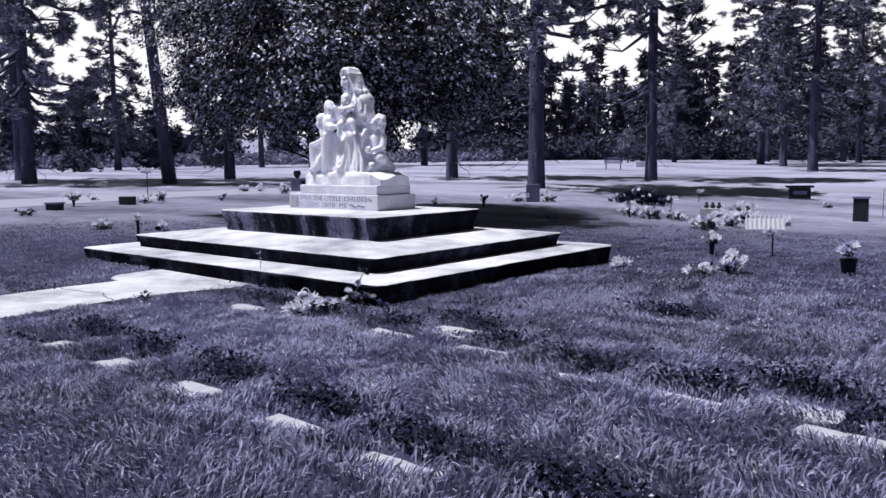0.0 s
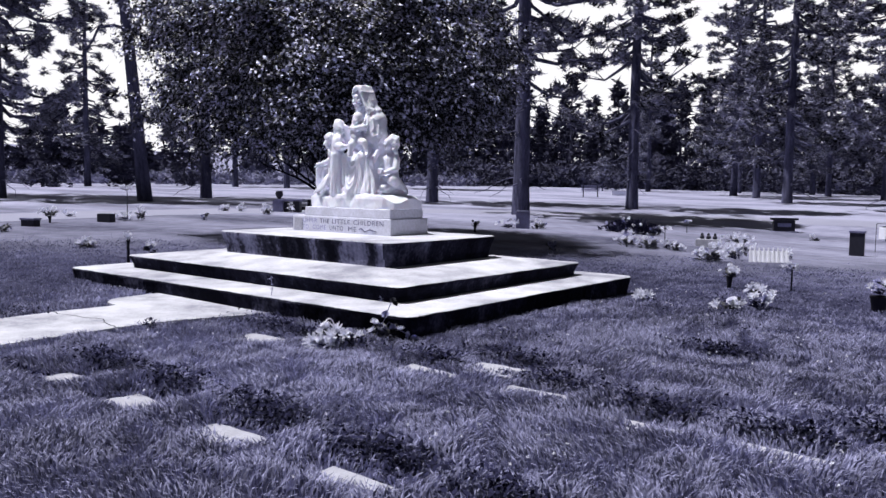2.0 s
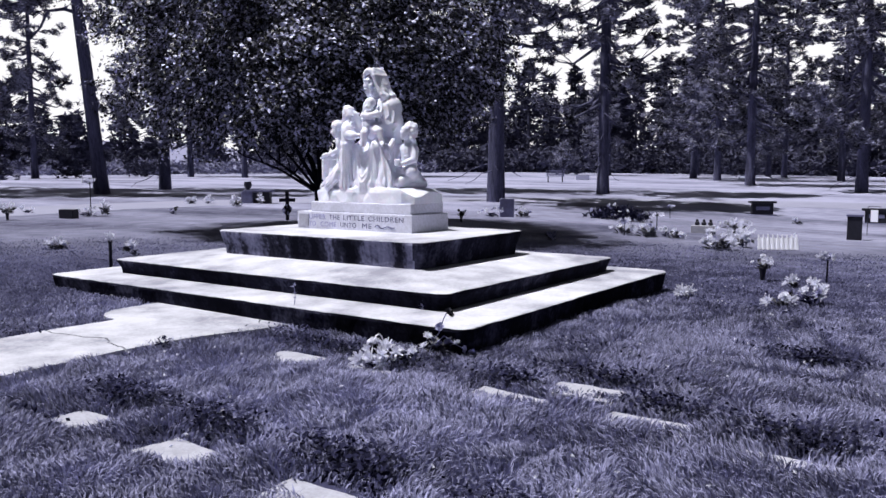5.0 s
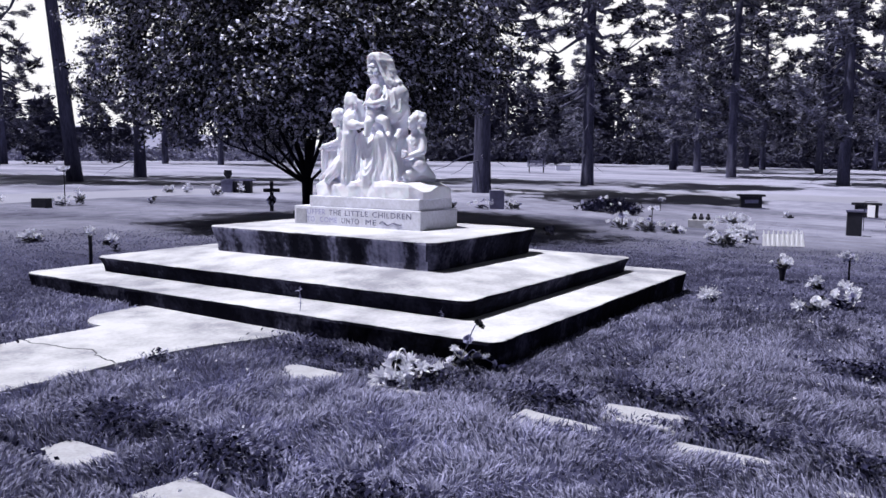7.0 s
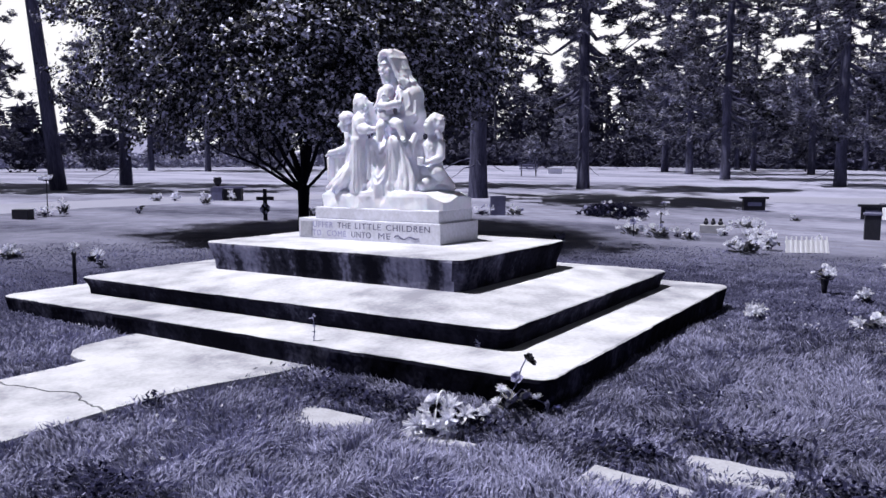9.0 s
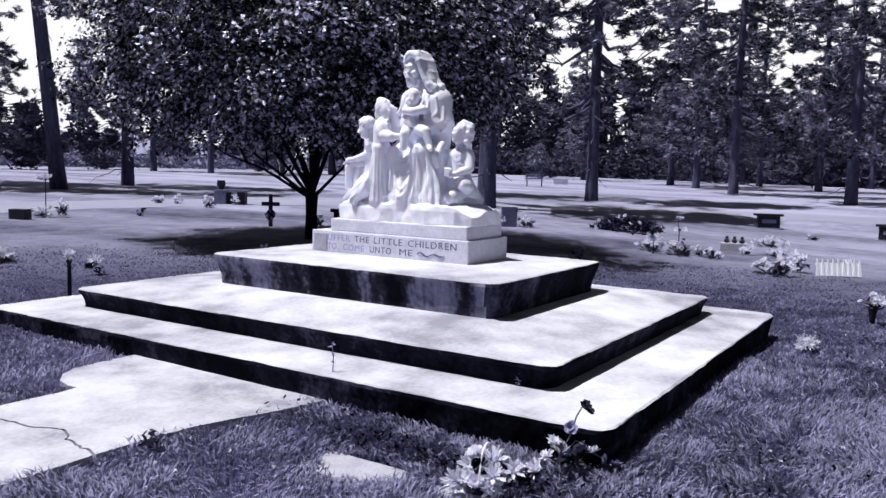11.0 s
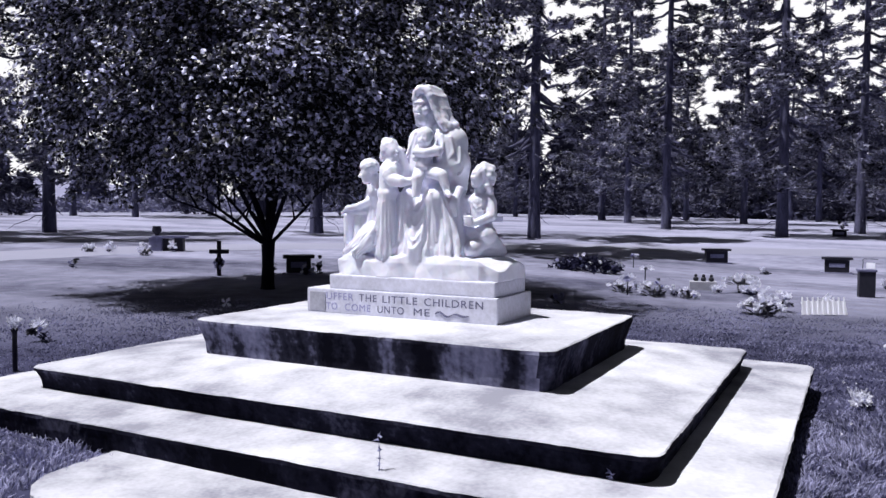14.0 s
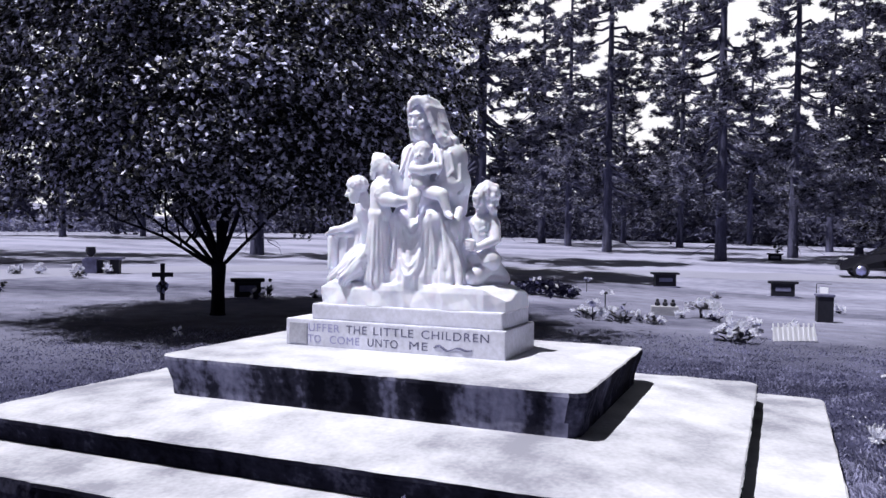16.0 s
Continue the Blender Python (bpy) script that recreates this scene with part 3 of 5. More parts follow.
    limb((6.92, 9.44, 1.93), (6.87, 9.45, 1.58), 0.11, 0.14, 0.04, 0.004, 13)
    limb((7.02, 9.15, 1.95), (6.98, 9.1, 1.58), 0.09, 0.11, 0.03, 0.006, 13)
    for k in range(13):
        y = 9.07 + 0.047 * k
        limb((6.82 + 0.015 * math.sin(k * 2.1), y, 1.6), (6.8 + 0.012 * math.sin(k * 1.7), y + 0.05 * math.sin(k * 1.3), 1.535), 0.026, 0.024, 0.02)
    # cloth slung between the knees
    for z0, sag, r in ((1.99, 0.1, 0.014), (1.9, 0.13, 0.013), (1.8, 0.14, 0.013), (1.71, 0.12, 0.014)):
        fold([(9.53 - 0.17 * q / 6, z0 - sag * math.sin(math.pi * q / 6)) for q in range(7)], r, 0.012)
    # shoulders, mantle and sleeves
    limb((7.03, 9.44, 2.56), (7.06, 9.26, 2.5), 0.075, 0.095, 0.04)
    limb((7.03, 9.46, 2.57), (7.05, 9.56, 2.52), 0.068, 0.072, 0.04)
    limb((7.06, 9.25, 2.5), (7.04, 9.205, 2.29), 0.095, 0.11, 0.03)
    limb((7.02, 9.33, 2.49), (7.02, 9.3, 2.3), 0.095, 0.1, 0.04)
    limb((7.06, 9.33, 2.55), (7.07, 9.24, 2.48), 0.105, 0.115, 0.05)
    limb((7.0, 9.26, 2.46), (6.99, 9.24, 2.28), 0.1, 0.11, 0.05)
    limb((7.03, 9.54, 2.5), (7.0, 9.56, 2.24), 0.085, 0.1, 0.05)
    limb((7.05, 9.2, 2.3), (7.03, 9.18, 2.1), 0.1, 0.06, 0.05)
    limb((7.05, 9.57, 2.5), (7.02, 9.6, 2.26), 0.072, 0.075, 0.03)
    limb((7.03, 9.2, 2.28), (6.9, 9.27, 2.255), 0.082, 0.05, 0.02)
    limb((6.9, 9.27, 2.256), (6.82, 9.36, 2.265), 0.04, 0.032, 0.01)
    lump((6.8, 9.385, 2.268), (0.034, 0.05, 0.03), 0.008)
    for q in range(4):
        limb((6.785, 9.37, 2.293 - 0.016 * q), (6.78, 9.435 + 0.006 * (q % 2), 2.298 - 0.017 * q), 0.0095, 0.0085, 0.004)
    limb((7.06, 9.15, 2.27), (7.04, 9.135, 2.08), 0.052, 0.028, 0.02, flat=1.5)
    limb((6.99, 9.19, 2.24), (6.99, 9.15, 2.1), 0.045, 0.026, 0.02)
    # head bowed to the children: face in shade of a hood of long hair
    limb((6.99, 9.44, 2.68), (7.02, 9.43, 2.54), 0.058, 0.07, 0.02)
    lump((7.03, 9.44, 2.845), (0.112, 0.103, 0.115), 0.02)
    lump((6.945, 9.468, 2.765), (0.072, 0.06, 0.105), 0.01)
    lump((6.925, 9.462, 2.665), (0.05, 0.048, 0.052), 0.012, 0.004, 120)
    limb((6.885, 9.48, 2.79), (6.87, 9.482, 2.732), 0.009, 0.012, 0.012)
    limb((6.885, 9.515, 2.802), (6.88, 9.44, 2.8), 0.012, 0.012, 0.01)
    carve((6.872, 9.508, 2.777), (0.015, 0.019, 0.012), 0.012)
    carve((6.868, 9.45, 2.775), (0.015, 0.019, 0.012), 0.012)
    lump((6.884, 9.508, 2.774), (0.012, 0.014, 0.009), 0.004)
    lump((6.882, 9.45, 2.772), (0.012, 0.014, 0.009), 0.004)
    lump((6.9, 9.422, 2.735), (0.03, 0.024, 0.03), 0.015)
    lump((6.9, 9.515, 2.738), (0.028, 0.022, 0.03), 0.015)
    limb((6.872, 9.5, 2.702), (6.87, 9.458, 2.7), 0.011, 0.011, 0.006)
    carve((6.868, 9.479, 2.69), (0.012, 0.026, 0.005), 0.005)
    for k in range(6):
        x, y = 6.905 + 0.032 * k, 9.39 - 0.009 * k
        line = [(x - 0.005, y + 0.035, 2.915), (x - 0.004, y - 0.012, 2.85), (x + 0.004, y - 0.045, 2.745), (x + 0.012 + 0.01 * math.sin(k * 2), y - 0.075, 2.675), (x + 0.022, y - 0.105 - 0.012 * math.sin(k * 1.7), 2.625), (x + 0.03 + 0.012 * math.sin(k * 3), y - 0.135 - 0.016 * math.sin(k * 2.3), 2.58)]
        for i, (p, q) in enumerate(zip(line, line[1:])):
            limb(p, q, 0.025 + 0.004 * math.sin(i * 2 + k), 0.025 + 0.004 * math.sin(i * 2 + 2 + k), 0.009)
    for k in range(4):
        line = [(6.9 + 0.03 * k, 9.5, 2.91), (6.905 + 0.035 * k, 9.527, 2.84), (6.94 + 0.03 * k, 9.532, 2.74), (6.97 + 0.025 * k, 9.525, 2.63)]
        for p, q in zip(line, line[1:]):
            limb(p, q, 0.022, 0.022, 0.006)
    limb((6.915, 9.52, 2.885), (6.9, 9.46, 2.915), 0.03, 0.03, 0.012)
    limb((6.9, 9.46, 2.915), (6.905, 9.4, 2.89), 0.03, 0.03, 0.012)
    for k in range(5):
        a = 0.5 + 0.5 * k
        limb((6.94, 9.46 + 0.06 * math.cos(a), 2.93), (7.06, 9.44 + 0.085 * math.cos(a), 2.87 + 0.05 * math.sin(a)), 0.022, 0.03, 0.008)
    lump((6.98, 9.24, 2.6), (0.035, 0.035, 0.045), 0.008)
    lump((7.03, 9.215, 2.605), (0.035, 0.035, 0.04), 0.008)
    # small child on the lap
    lump((6.86, 9.4, 2.525), (0.072, 0.068, 0.072), 0.008, 0.0025, 150)
    lump((6.832, 9.392, 2.487), (0.054, 0.054, 0.062), 0.008)
    limb((6.786, 9.39, 2.507), (6.775, 9.39, 2.482), 0.008, 0.012, 0.006)
    carve((6.783, 9.415, 2.507), (0.009, 0.014, 0.009), 0.012)
    carve((6.783, 9.366, 2.507), (0.009, 0.014, 0.009), 0.012)
    carve((6.778, 9.391, 2.455), (0.008, 0.015, 0.004), 0.004)
    lump((6.805, 9.418, 2.467), (0.022, 0.02, 0.022), 0.01)
    lump((6.805, 9.365, 2.467), (0.022, 0.02, 0.022), 0.01)
    limb((6.86, 9.4, 2.42), (6.86, 9.405, 2.28), 0.06, 0.07, 0.012)
    lump((6.815, 9.405, 2.3), (0.048, 0.058, 0.055), 0.015)
    limb((6.87, 9.33, 2.41), (6.84, 9.27, 2.395), 0.034, 0.034, 0.008)
    limb((6.84, 9.28, 2.395), (6.785, 9.355, 2.375), 0.042, 0.036, 0.01)
    limb((6.785, 9.355, 2.375), (6.78, 9.44, 2.385), 0.036, 0.032, 0.008)
    limb((6.86, 9.465, 2.42), (6.82, 9.465, 2.34), 0.032, 0.028, 0.008)
    limb((6.85, 9.44, 2.235), (6.75, 9.41, 2.17), 0.054, 0.048, 0.01)
    limb((6.75, 9.41, 2.165), (6.725, 9.412, 2.0), 0.045, 0.03, 0.008)
    limb((6.725, 9.412, 1.985), (6.68, 9.41, 1.925), 0.027, 0.022, 0.006)
    limb((6.685, 9.41, 1.925), (6.65, 9.4, 1.918), 0.022, 0.015, 0.006)
    limb((6.85, 9.34, 2.225), (6.77, 9.2, 2.195), 0.054, 0.048, 0.01)
    limb((6.77, 9.19, 2.185), (6.765, 9.15, 2.07), 0.044, 0.03, 0.008)
    limb((6.765, 9.15, 2.055), (6.7, 9.09, 2.03), 0.028, 0.019, 0.006)
    carve((6.73, 9.41, 2.015), (0.05, 0.05, 0.006), 0.006)
    # hand that hangs below the sleeve
    lump((6.85, 9.125, 1.96), (0.036, 0.036, 0.048), 0.008)
    for q in range(3):
        limb((6.835, 9.145 - 0.022 * q, 1.94), (6.84, 9.138 - 0.02 * q, 1.875), 0.0125, 0.01, 0.005)
    limb((6.87, 9.12, 1.99), (6.93, 9.12, 2.08), 0.03, 0.035, 0.01)
    # girl leaning in: gathered hair, puffed sleeve, sash and long dress
    lump((6.85, 9.735, 2.425), (0.076, 0.08, 0.092), 0.01, 0.004, 90)
    lump((6.825, 9.69, 2.39), (0.052, 0.05, 0.07), 0.012)
    limb((6.81, 9.645, 2.405), (6.806, 9.632, 2.385), 0.008, 0.012, 0.008)
    lump((6.81, 9.675, 2.335), (0.03, 0.03, 0.025), 0.012)
    lump((6.86, 9.775, 2.485), (0.042, 0.042, 0.04), 0.012, 0.003, 100)
    lump((6.85, 9.785, 2.36), (0.045, 0.038, 0.05), 0.012, 0.004, 90)
    limb((6.88, 9.66, 2.4), (6.9, 9.62, 2.24), 0.045, 0.055, 0.02)
    limb((6.83, 9.72, 2.34), (6.82, 9.715, 2.26), 0.036, 0.045, 0.012)
    limb((6.81, 9.71, 2.24), (6.8, 9.715, 2.07), 0.085, 0.076, 0.02)
    lump((6.76, 9.665, 2.205), (0.064, 0.072, 0.09), 0.01, 0.004, 80)
    limb((6.74, 9.63, 2.16), (6.72, 9.54, 2.145), 0.056, 0.046, 0.01)
    limb((6.72, 9.54, 2.14), (6.75, 9.47, 2.15), 0.038, 0.03, 0.008)
    limb((6.745, 9.72, 2.055), (6.745, 9.69, 2.05), 0.03, 0.03, 0.01)
    limb((6.8, 9.735, 2.05), (6.8, 9.695, 2.05), 0.076, 0.076, 0.006)
    limb((6.79, 9.715, 2.03), (6.83, 9.735, 1.56), 0.076, 0.108, 0.012, 0.006, 15)
    limb((6.84, 9.73, 1.98), (6.85, 9.75, 1.56), 0.065, 0.09, 0.02, 0.005, 13)
    limb((6.8, 9.8, 1.74), (6.76, 10.0, 1.54), 0.085, 0.04, 0.015, 0.008, 11)
    limb((6.87, 9.9, 1.72), (6.85, 10.14, 1.54), 0.09, 0.05, 0.015, 0.008, 11)
    for k in range(7):
        y = 9.66 + 0.075 * k
        limb((6.79 + 0.01 * k, y - 0.02, 1.6 - 0.006 * k), (6.79 + 0.012 * k, y + 0.05, 1.535), 0.026, 0.024, 0.02)
    # boy bowing his head, hands to his chin, arm on a cloth-covered block
    lump((6.94, 9.985, 2.283), (0.086, 0.086, 0.074), 0.006, 0.005, 105)
    lump((6.91, 10.0, 2.215), (0.056, 0.05, 0.07), 0.008)
    limb((6.885, 10.04, 2.235), (6.875, 10.05, 2.198), 0.009, 0.013, 0.006)
    lump((6.895, 9.995, 2.158), (0.03, 0.032, 0.026), 0.01)
    carve((6.87, 10.022, 2.226), (0.011, 0.014, 0.009), 0.012)
    carve((6.868, 10.034, 2.178), (0.012, 0.014, 0.005), 0.004)
    limb((6.96, 9.945, 2.19), (6.97, 9.93, 2.11), 0.048, 0.058, 0.01)
    limb((6.98, 9.94, 2.07), (6.98, 9.95, 1.786), 0.09, 0.1, 0.015, 0.006, 11)
    limb((6.98, 9.95, 1.786), (6.9, 10.0, 1.584), 0.1, 0.108, 0.02, 0.01, 13)
    lump((6.875, 9.925, 2.06), (0.034, 0.036, 0.046), 0.006)
    for q in range(3):
        limb((6.855, 9.94 - 0.018 * q, 2.075), (6.86, 9.955 - 0.018 * q, 2.125), 0.012, 0.01, 0.004)
    limb((6.88, 9.915, 2.02), (6.93, 9.9, 1.93), 0.032, 0.04, 0.008)
    limb((6.91, 9.96, 1.985), (6.88, 10.05, 1.945), 0.042, 0.032, 0.008)
    limb((6.88, 10.05, 1.945), (6.88, 10.18, 1.925), 0.03, 0.024, 0.006)
    for q in range(3):
        limb((6.875 + 0.02 * q, 10.18, 1.92), (6.87 + 0.02 * q, 10.225, 1.89), 0.012, 0.01, 0.004)
    for y in (10.17, 10.09, 10.01):
        limb((6.93, y, 1.845), (6.94, y + 0.012, 1.575), 0.042, 0.046, 0.006)
    limb((6.92, 10.195, 1.885), (6.92, 9.974, 1.895), 0.032, 0.032, 0.006)
    limb((6.89, 10.19, 1.86), (6.9, 10.18, 1.64), 0.03, 0.036, 0.006)
    # kneeling child with joined hands, looking up
    lump((7.03, 8.95, 2.228), (0.076, 0.076, 0.07), 0.006, 0.005, 110)
    lump((6.98, 8.985, 2.18), (0.056, 0.052, 0.075), 0.006)
    limb((6.945, 9.012, 2.2), (6.935, 9.014, 2.18), 0.006, 0.009, 0.01)
    lump((6.965, 8.997, 2.12), (0.026, 0.026, 0.022), 0.02)
    carve((6.928, 8.995, 2.203), (0.009, 0.013, 0.008), 0.012)
    carve((6.945, 9.03, 2.203), (0.009, 0.013, 0.008), 0.012)
    carve((6.927, 9.005, 2.147), (0.01, 0.014, 0.004), 0.004)
    for k in range(15):
        a = 0.3 + 0.42 * k
        r = 0.078 + 0.012 * (k % 2)
        lump((7.015 + 0.02 * (k % 3), 8.95 + r * math.cos(a) * 0.8 - 0.012, 2.205 + r * math.sin(a) * 0.85), (0.03, 0.03, 0.032), 0.016)
    for k in range(6):
        lump((7.0 + 0.02 * (k % 3), 8.885 + 0.012 * (k % 2), 2.19 - 0.026 * k), (0.03, 0.031, 0.027), 0.012)
    lump((7.07, 8.972, 2.118), (0.06, 0.055, 0.06), 0.01, 0.006, 90)
    limb((7.02, 8.985, 2.11), (7.03, 8.98, 2.04), 0.038, 0.045, 0.01)
    limb((7.03, 8.975, 1.985), (7.05, 8.965, 1.72), 0.08, 0.09, 0.015, 0.004, 11)
    limb((7.03, 9.06, 2.0), (7.04, 8.9, 2.0), 0.048, 0.05, 0.025)
    limb((7.04, 8.885, 1.985), (7.0, 8.86, 1.875), 0.047, 0.04, 0.01)
    limb((7.0, 8.86, 1.865), (6.9, 8.975, 1.81), 0.037, 0.028, 0.006)
    limb((7.02, 9.09, 1.98), (6.96, 9.085, 1.88), 0.042, 0.036, 0.01)
    limb((6.96, 9.085, 1.87), (6.9, 9.03, 1.83), 0.033, 0.028, 0.006)
    lump((6.885, 9.005, 1.83), (0.036, 0.034, 0.045), 0.006)
    for q in range(4):
        limb((6.862, 8.975 + 0.004 * q, 1.855 - 0.018 * q), (6.855, 9.035, 1.865 - 0.02 * q), 0.0115, 0.0105, 0.004)
    limb((7.0, 9.03, 1.72), (7.0, 8.9, 1.72), 0.082, 0.082, 0.008)
    limb((7.04, 9.0, 1.69), (6.9, 9.1, 1.615), 0.08, 0.066, 0.01)
    limb((7.05, 8.94, 1.68), (6.9, 8.985, 1.6), 0.08, 0.068, 0.01)
    limb((6.92, 8.985, 1.575), (7.15, 8.83, 1.57), 0.05, 0.035, 0.012)
    limb((7.08, 8.92, 1.67), (7.15, 8.86, 1.59), 0.085, 0.06, 0.015)
    # carved folds laid on the cloth
    for pts, r in (([(9.29, 2.05), (9.262, 1.86), (9.244, 1.6)], 0.016), ([(9.235, 2.06), (9.18, 1.86), (9.15, 1.59)], 0.018), ([(9.335, 2.01), (9.355, 1.8), (9.39, 1.61)], 0.017),
                   ([(9.19, 2.0), (9.1, 1.77), (9.05, 1.58)], 0.017), ([(9.568, 2.04), (9.583, 1.84), (9.6, 1.6)], 0.016), ([(9.53, 2.03), (9.53, 1.83), (9.5, 1.62)], 0.013),
                   ([(9.77, 1.97), (9.795, 1.77), (9.82, 1.59)], 0.015), ([(9.715, 1.98), (9.725, 1.77), (9.726, 1.59)], 0.014), ([(9.66, 1.98), (9.65, 1.77), (9.64, 1.59)], 0.014),
                   ([(9.84, 1.69), (9.93, 1.61), (10.03, 1.55)], 0.014), ([(9.89, 1.72), (9.98, 1.64), (10.08, 1.57)], 0.013),
                   ([(9.33, 2.53), (9.3, 2.41), (9.34, 2.32)], 0.012), ([(9.27, 2.53), (9.245, 2.4), (9.3, 2.3)], 0.014), ([(9.2, 2.51), (9.17, 2.38), (9.25, 2.28)], 0.014),
                   ([(9.14, 2.42), (9.125, 2.3), (9.22, 2.25)], 0.014), ([(9.11, 2.26), (9.14, 2.18), (9.21, 2.21)], 0.012), ([(9.19, 2.18), (9.15, 2.11), (9.12, 2.07)], 0.011),
                   ([(9.54, 2.56), (9.59, 2.43), (9.62, 2.29)], 0.013), ([(9.5, 2.57), (9.53, 2.5), (9.555, 2.38)], 0.011), ([(9.62, 2.42), (9.645, 2.33), (9.64, 2.24)], 0.011),
                   ([(9.02, 1.98), (8.975, 1.93), (8.92, 1.96)], 0.009), ([(9.0, 1.95), (8.96, 1.9), (8.91, 1.92)], 0.009), ([(8.97, 1.76), (8.92, 1.7), (8.87, 1.71)], 0.012)):
        fold(pts, r, 0.008)
    # shallow chisel folds over the cloth
    field[:] += 0.0018 * np.sin(Y * 60 + 5 * np.sin(Z * 6 + X * 5)) * np.clip((2.2 - Z) * 3, 0, 1)
    v, q = surface_of(field, lo, step)
    # keep the one connected body
    near = [[] for _ in range(len(v))]
    for a, b, c, d in q.tolist():
        near[a] += (b, d)
        near[c] += (b, d)
        near[b] += (a, c)
        near[d] += (a, c)
    start = int(np.argmax(v[:, 2]))
    seen, todo = np.zeros(len(v), bool), [start]
    seen[start] = True
    while todo:
        for m in near[todo.pop()]:
            if not seen[m]:
                seen[m] = True
                todo.append(m)
    order = np.cumsum(seen) - 1
    q = order[q[seen[q[:, 0]]]]
    v = v[seen] + np.array([0.06, 0.027, 0.0])
    ob = new("statue", mesh_of("statue", v, q, M_MARBLE, True))
    tagged(ob, "white marble group of a seated robed figure with children", "statue")


build_statue()


# ---- trees ----
def sprays(centres, size, count, width, rng, droop=0.0, jitter=0.5):
    """Tufts of narrow blades round each centre: vertices and triangles."""
    n = len(centres)
    d = rng.normal(size=(n, count, 3))
    d /= np.linalg.norm(d, axis=2)[..., None]
    d[..., 2] = d[..., 2] * 0.7 + 0.15 - droop
    length = size * (0.6 + 0.8 * rng.random((n, count, 1)))
    c = centres[:, None] + rng.normal(size=(n, count, 3)) * size * jitter * 0.4
    side = np.cross(d, rng.normal(size=(n, count, 3)))
    side /= np.linalg.norm(side, axis=2)[..., None] + 1e-9
    w = width * (0.7 + 0.6 * rng.random((n, count, 1)))
    a, b, tip = c + side * w, c - side * w, c + d * length
    v = np.stack([a, b, tip], 2).reshape(-1, 3)
    return v, np.arange(len(v)).reshape(-1, 3)


def pine_meshes(seed, height, bare, spread_m, limbs, tufts, radius, tuft_size=0.27, blades=18, width=0.034, lean=0.0, stubs=0, top=0.0):
    """Trunk, limbs and needles of one pine."""
    rng = np.random.default_rng(seed)
    wood, needles = Pile(), Pile()
    k = np.arange(16) / 15
    sway = 0.12 * np.sin(k * 5 + seed) * k
    pts = np.stack([sway + lean * height * k ** 1.3, 0.1 * np.cos(k * 4 + seed) * k, height * k], 1)
    flare = np.where(k == 0, 1.15, 1.0)
    wood.add(*tube_np(pts, radius * flare * (1 - 0.93 * k) ** 0.75, 12))
    for i in range(limbs):
        u = bare / height + (1 - bare / height) * (i + rng.random()) / limbs
        base = np.array([np.interp(u, k, pts[:, a]) for a in range(3)])
        rel = (u * height - bare) / (height - bare)
        reach = spread_m * (0.55 + 0.45 * rng.random()) * (1.0 - 0.75 * rel ** 1.4) * (0.75 + 0.5 * min(rel * 4, 0.5))
        az = rng.random() * 2 * math.pi
        out = np.array([math.cos(az), math.sin(az), 0])
        s = np.arange(6) / 5
        rise = 0.25 * rel - 0.22
        line = base + out * reach * s[:, None] + np.array([0, 0, 1]) * (rise * reach * s + 0.18 * reach * s ** 3 - 0.16 * reach * np.sin(s * 3) * (1 - rel))[:, None]
        line[1:] += rng.normal(size=(5, 3)) * 0.1
        wood.add(*tube_np(line, (0.055 + 0.012 * reach) * (1 - 0.85 * s), 5))
        m = max(2, int(tufts / 6 * reach / spread_m * (1 + top * min(1.0, max(0.0, rel - 0.3) * 6))))
        at = 0.42 + 0.6 * rng.random(m) ** 0.8
        c = np.stack([np.interp(at, s, line[:, a]) for a in range(3)], 1)
        c += rng.normal(size=(m, 3)) * np.array([0.34, 0.34, 0.18]) * (0.4 + at[:, None] * 0.9) * min(1.0, reach / 2)
        c = (c[:, None] + rng.normal(size=(m, 6, 3)) * np.array([0.15, 0.15, 0.08])).reshape(-1, 3)
        needles.add(*sprays(c, tuft_size, blades, width, rng, 0.12))
        for c0 in c[:: 6]:
            q = line[min(5, max(1, int(4 * np.linalg.norm(c0 - base) / reach)))]
            wood.add(*tube_np([q, (q + c0) / 2 + [0, 0, 0.03], c0], [0.02, 0.014, 0.008], 3))
    for i in range(stubs):
        z = bare * (0.25 + 0.75 * rng.random())
        base = np.array([np.interp(z / height, k, pts[:, a]) for a in range(3)])
        az = rng.random() * 6.28
        reach = 0.6 + 1.6 * rng.random()
        s = np.arange(5) / 4
        line = base + np.array([math.cos(az), math.sin(az), 0]) * reach * s[:, None] - np.array([0, 0, 1]) * (0.35 * reach * s ** 1.5)[:, None] + rng.normal(size=(5, 3)) * 0.05
        wood.add(*tube_np(line, 0.03 * (1 - 0.8 * s), 4))
    return wood.mesh("trunk", M_BARK, True), needles.mesh("crown", M_NEEDLE)


PINES = [pine_meshes(1, 24, 4.4, 4.8, 72, 40, 0.28, stubs=20, width=0.045, top=1.8),
         pine_meshes(2, 23, 3.4, 5.0, 70, 60, 0.28, tuft_size=0.27, width=0.05, stubs=16),
         pine_meshes(3, 25, 5.2, 5.0, 74, 46, 0.32, stubs=18, width=0.045, top=1.8),
         pine_meshes(4, 17, 2.0, 3.0, 70, 36, 0.24),
         pine_meshes(6, 22, 2.3, 6.4, 92, 96, 0.3, tuft_size=0.28, width=0.05)]


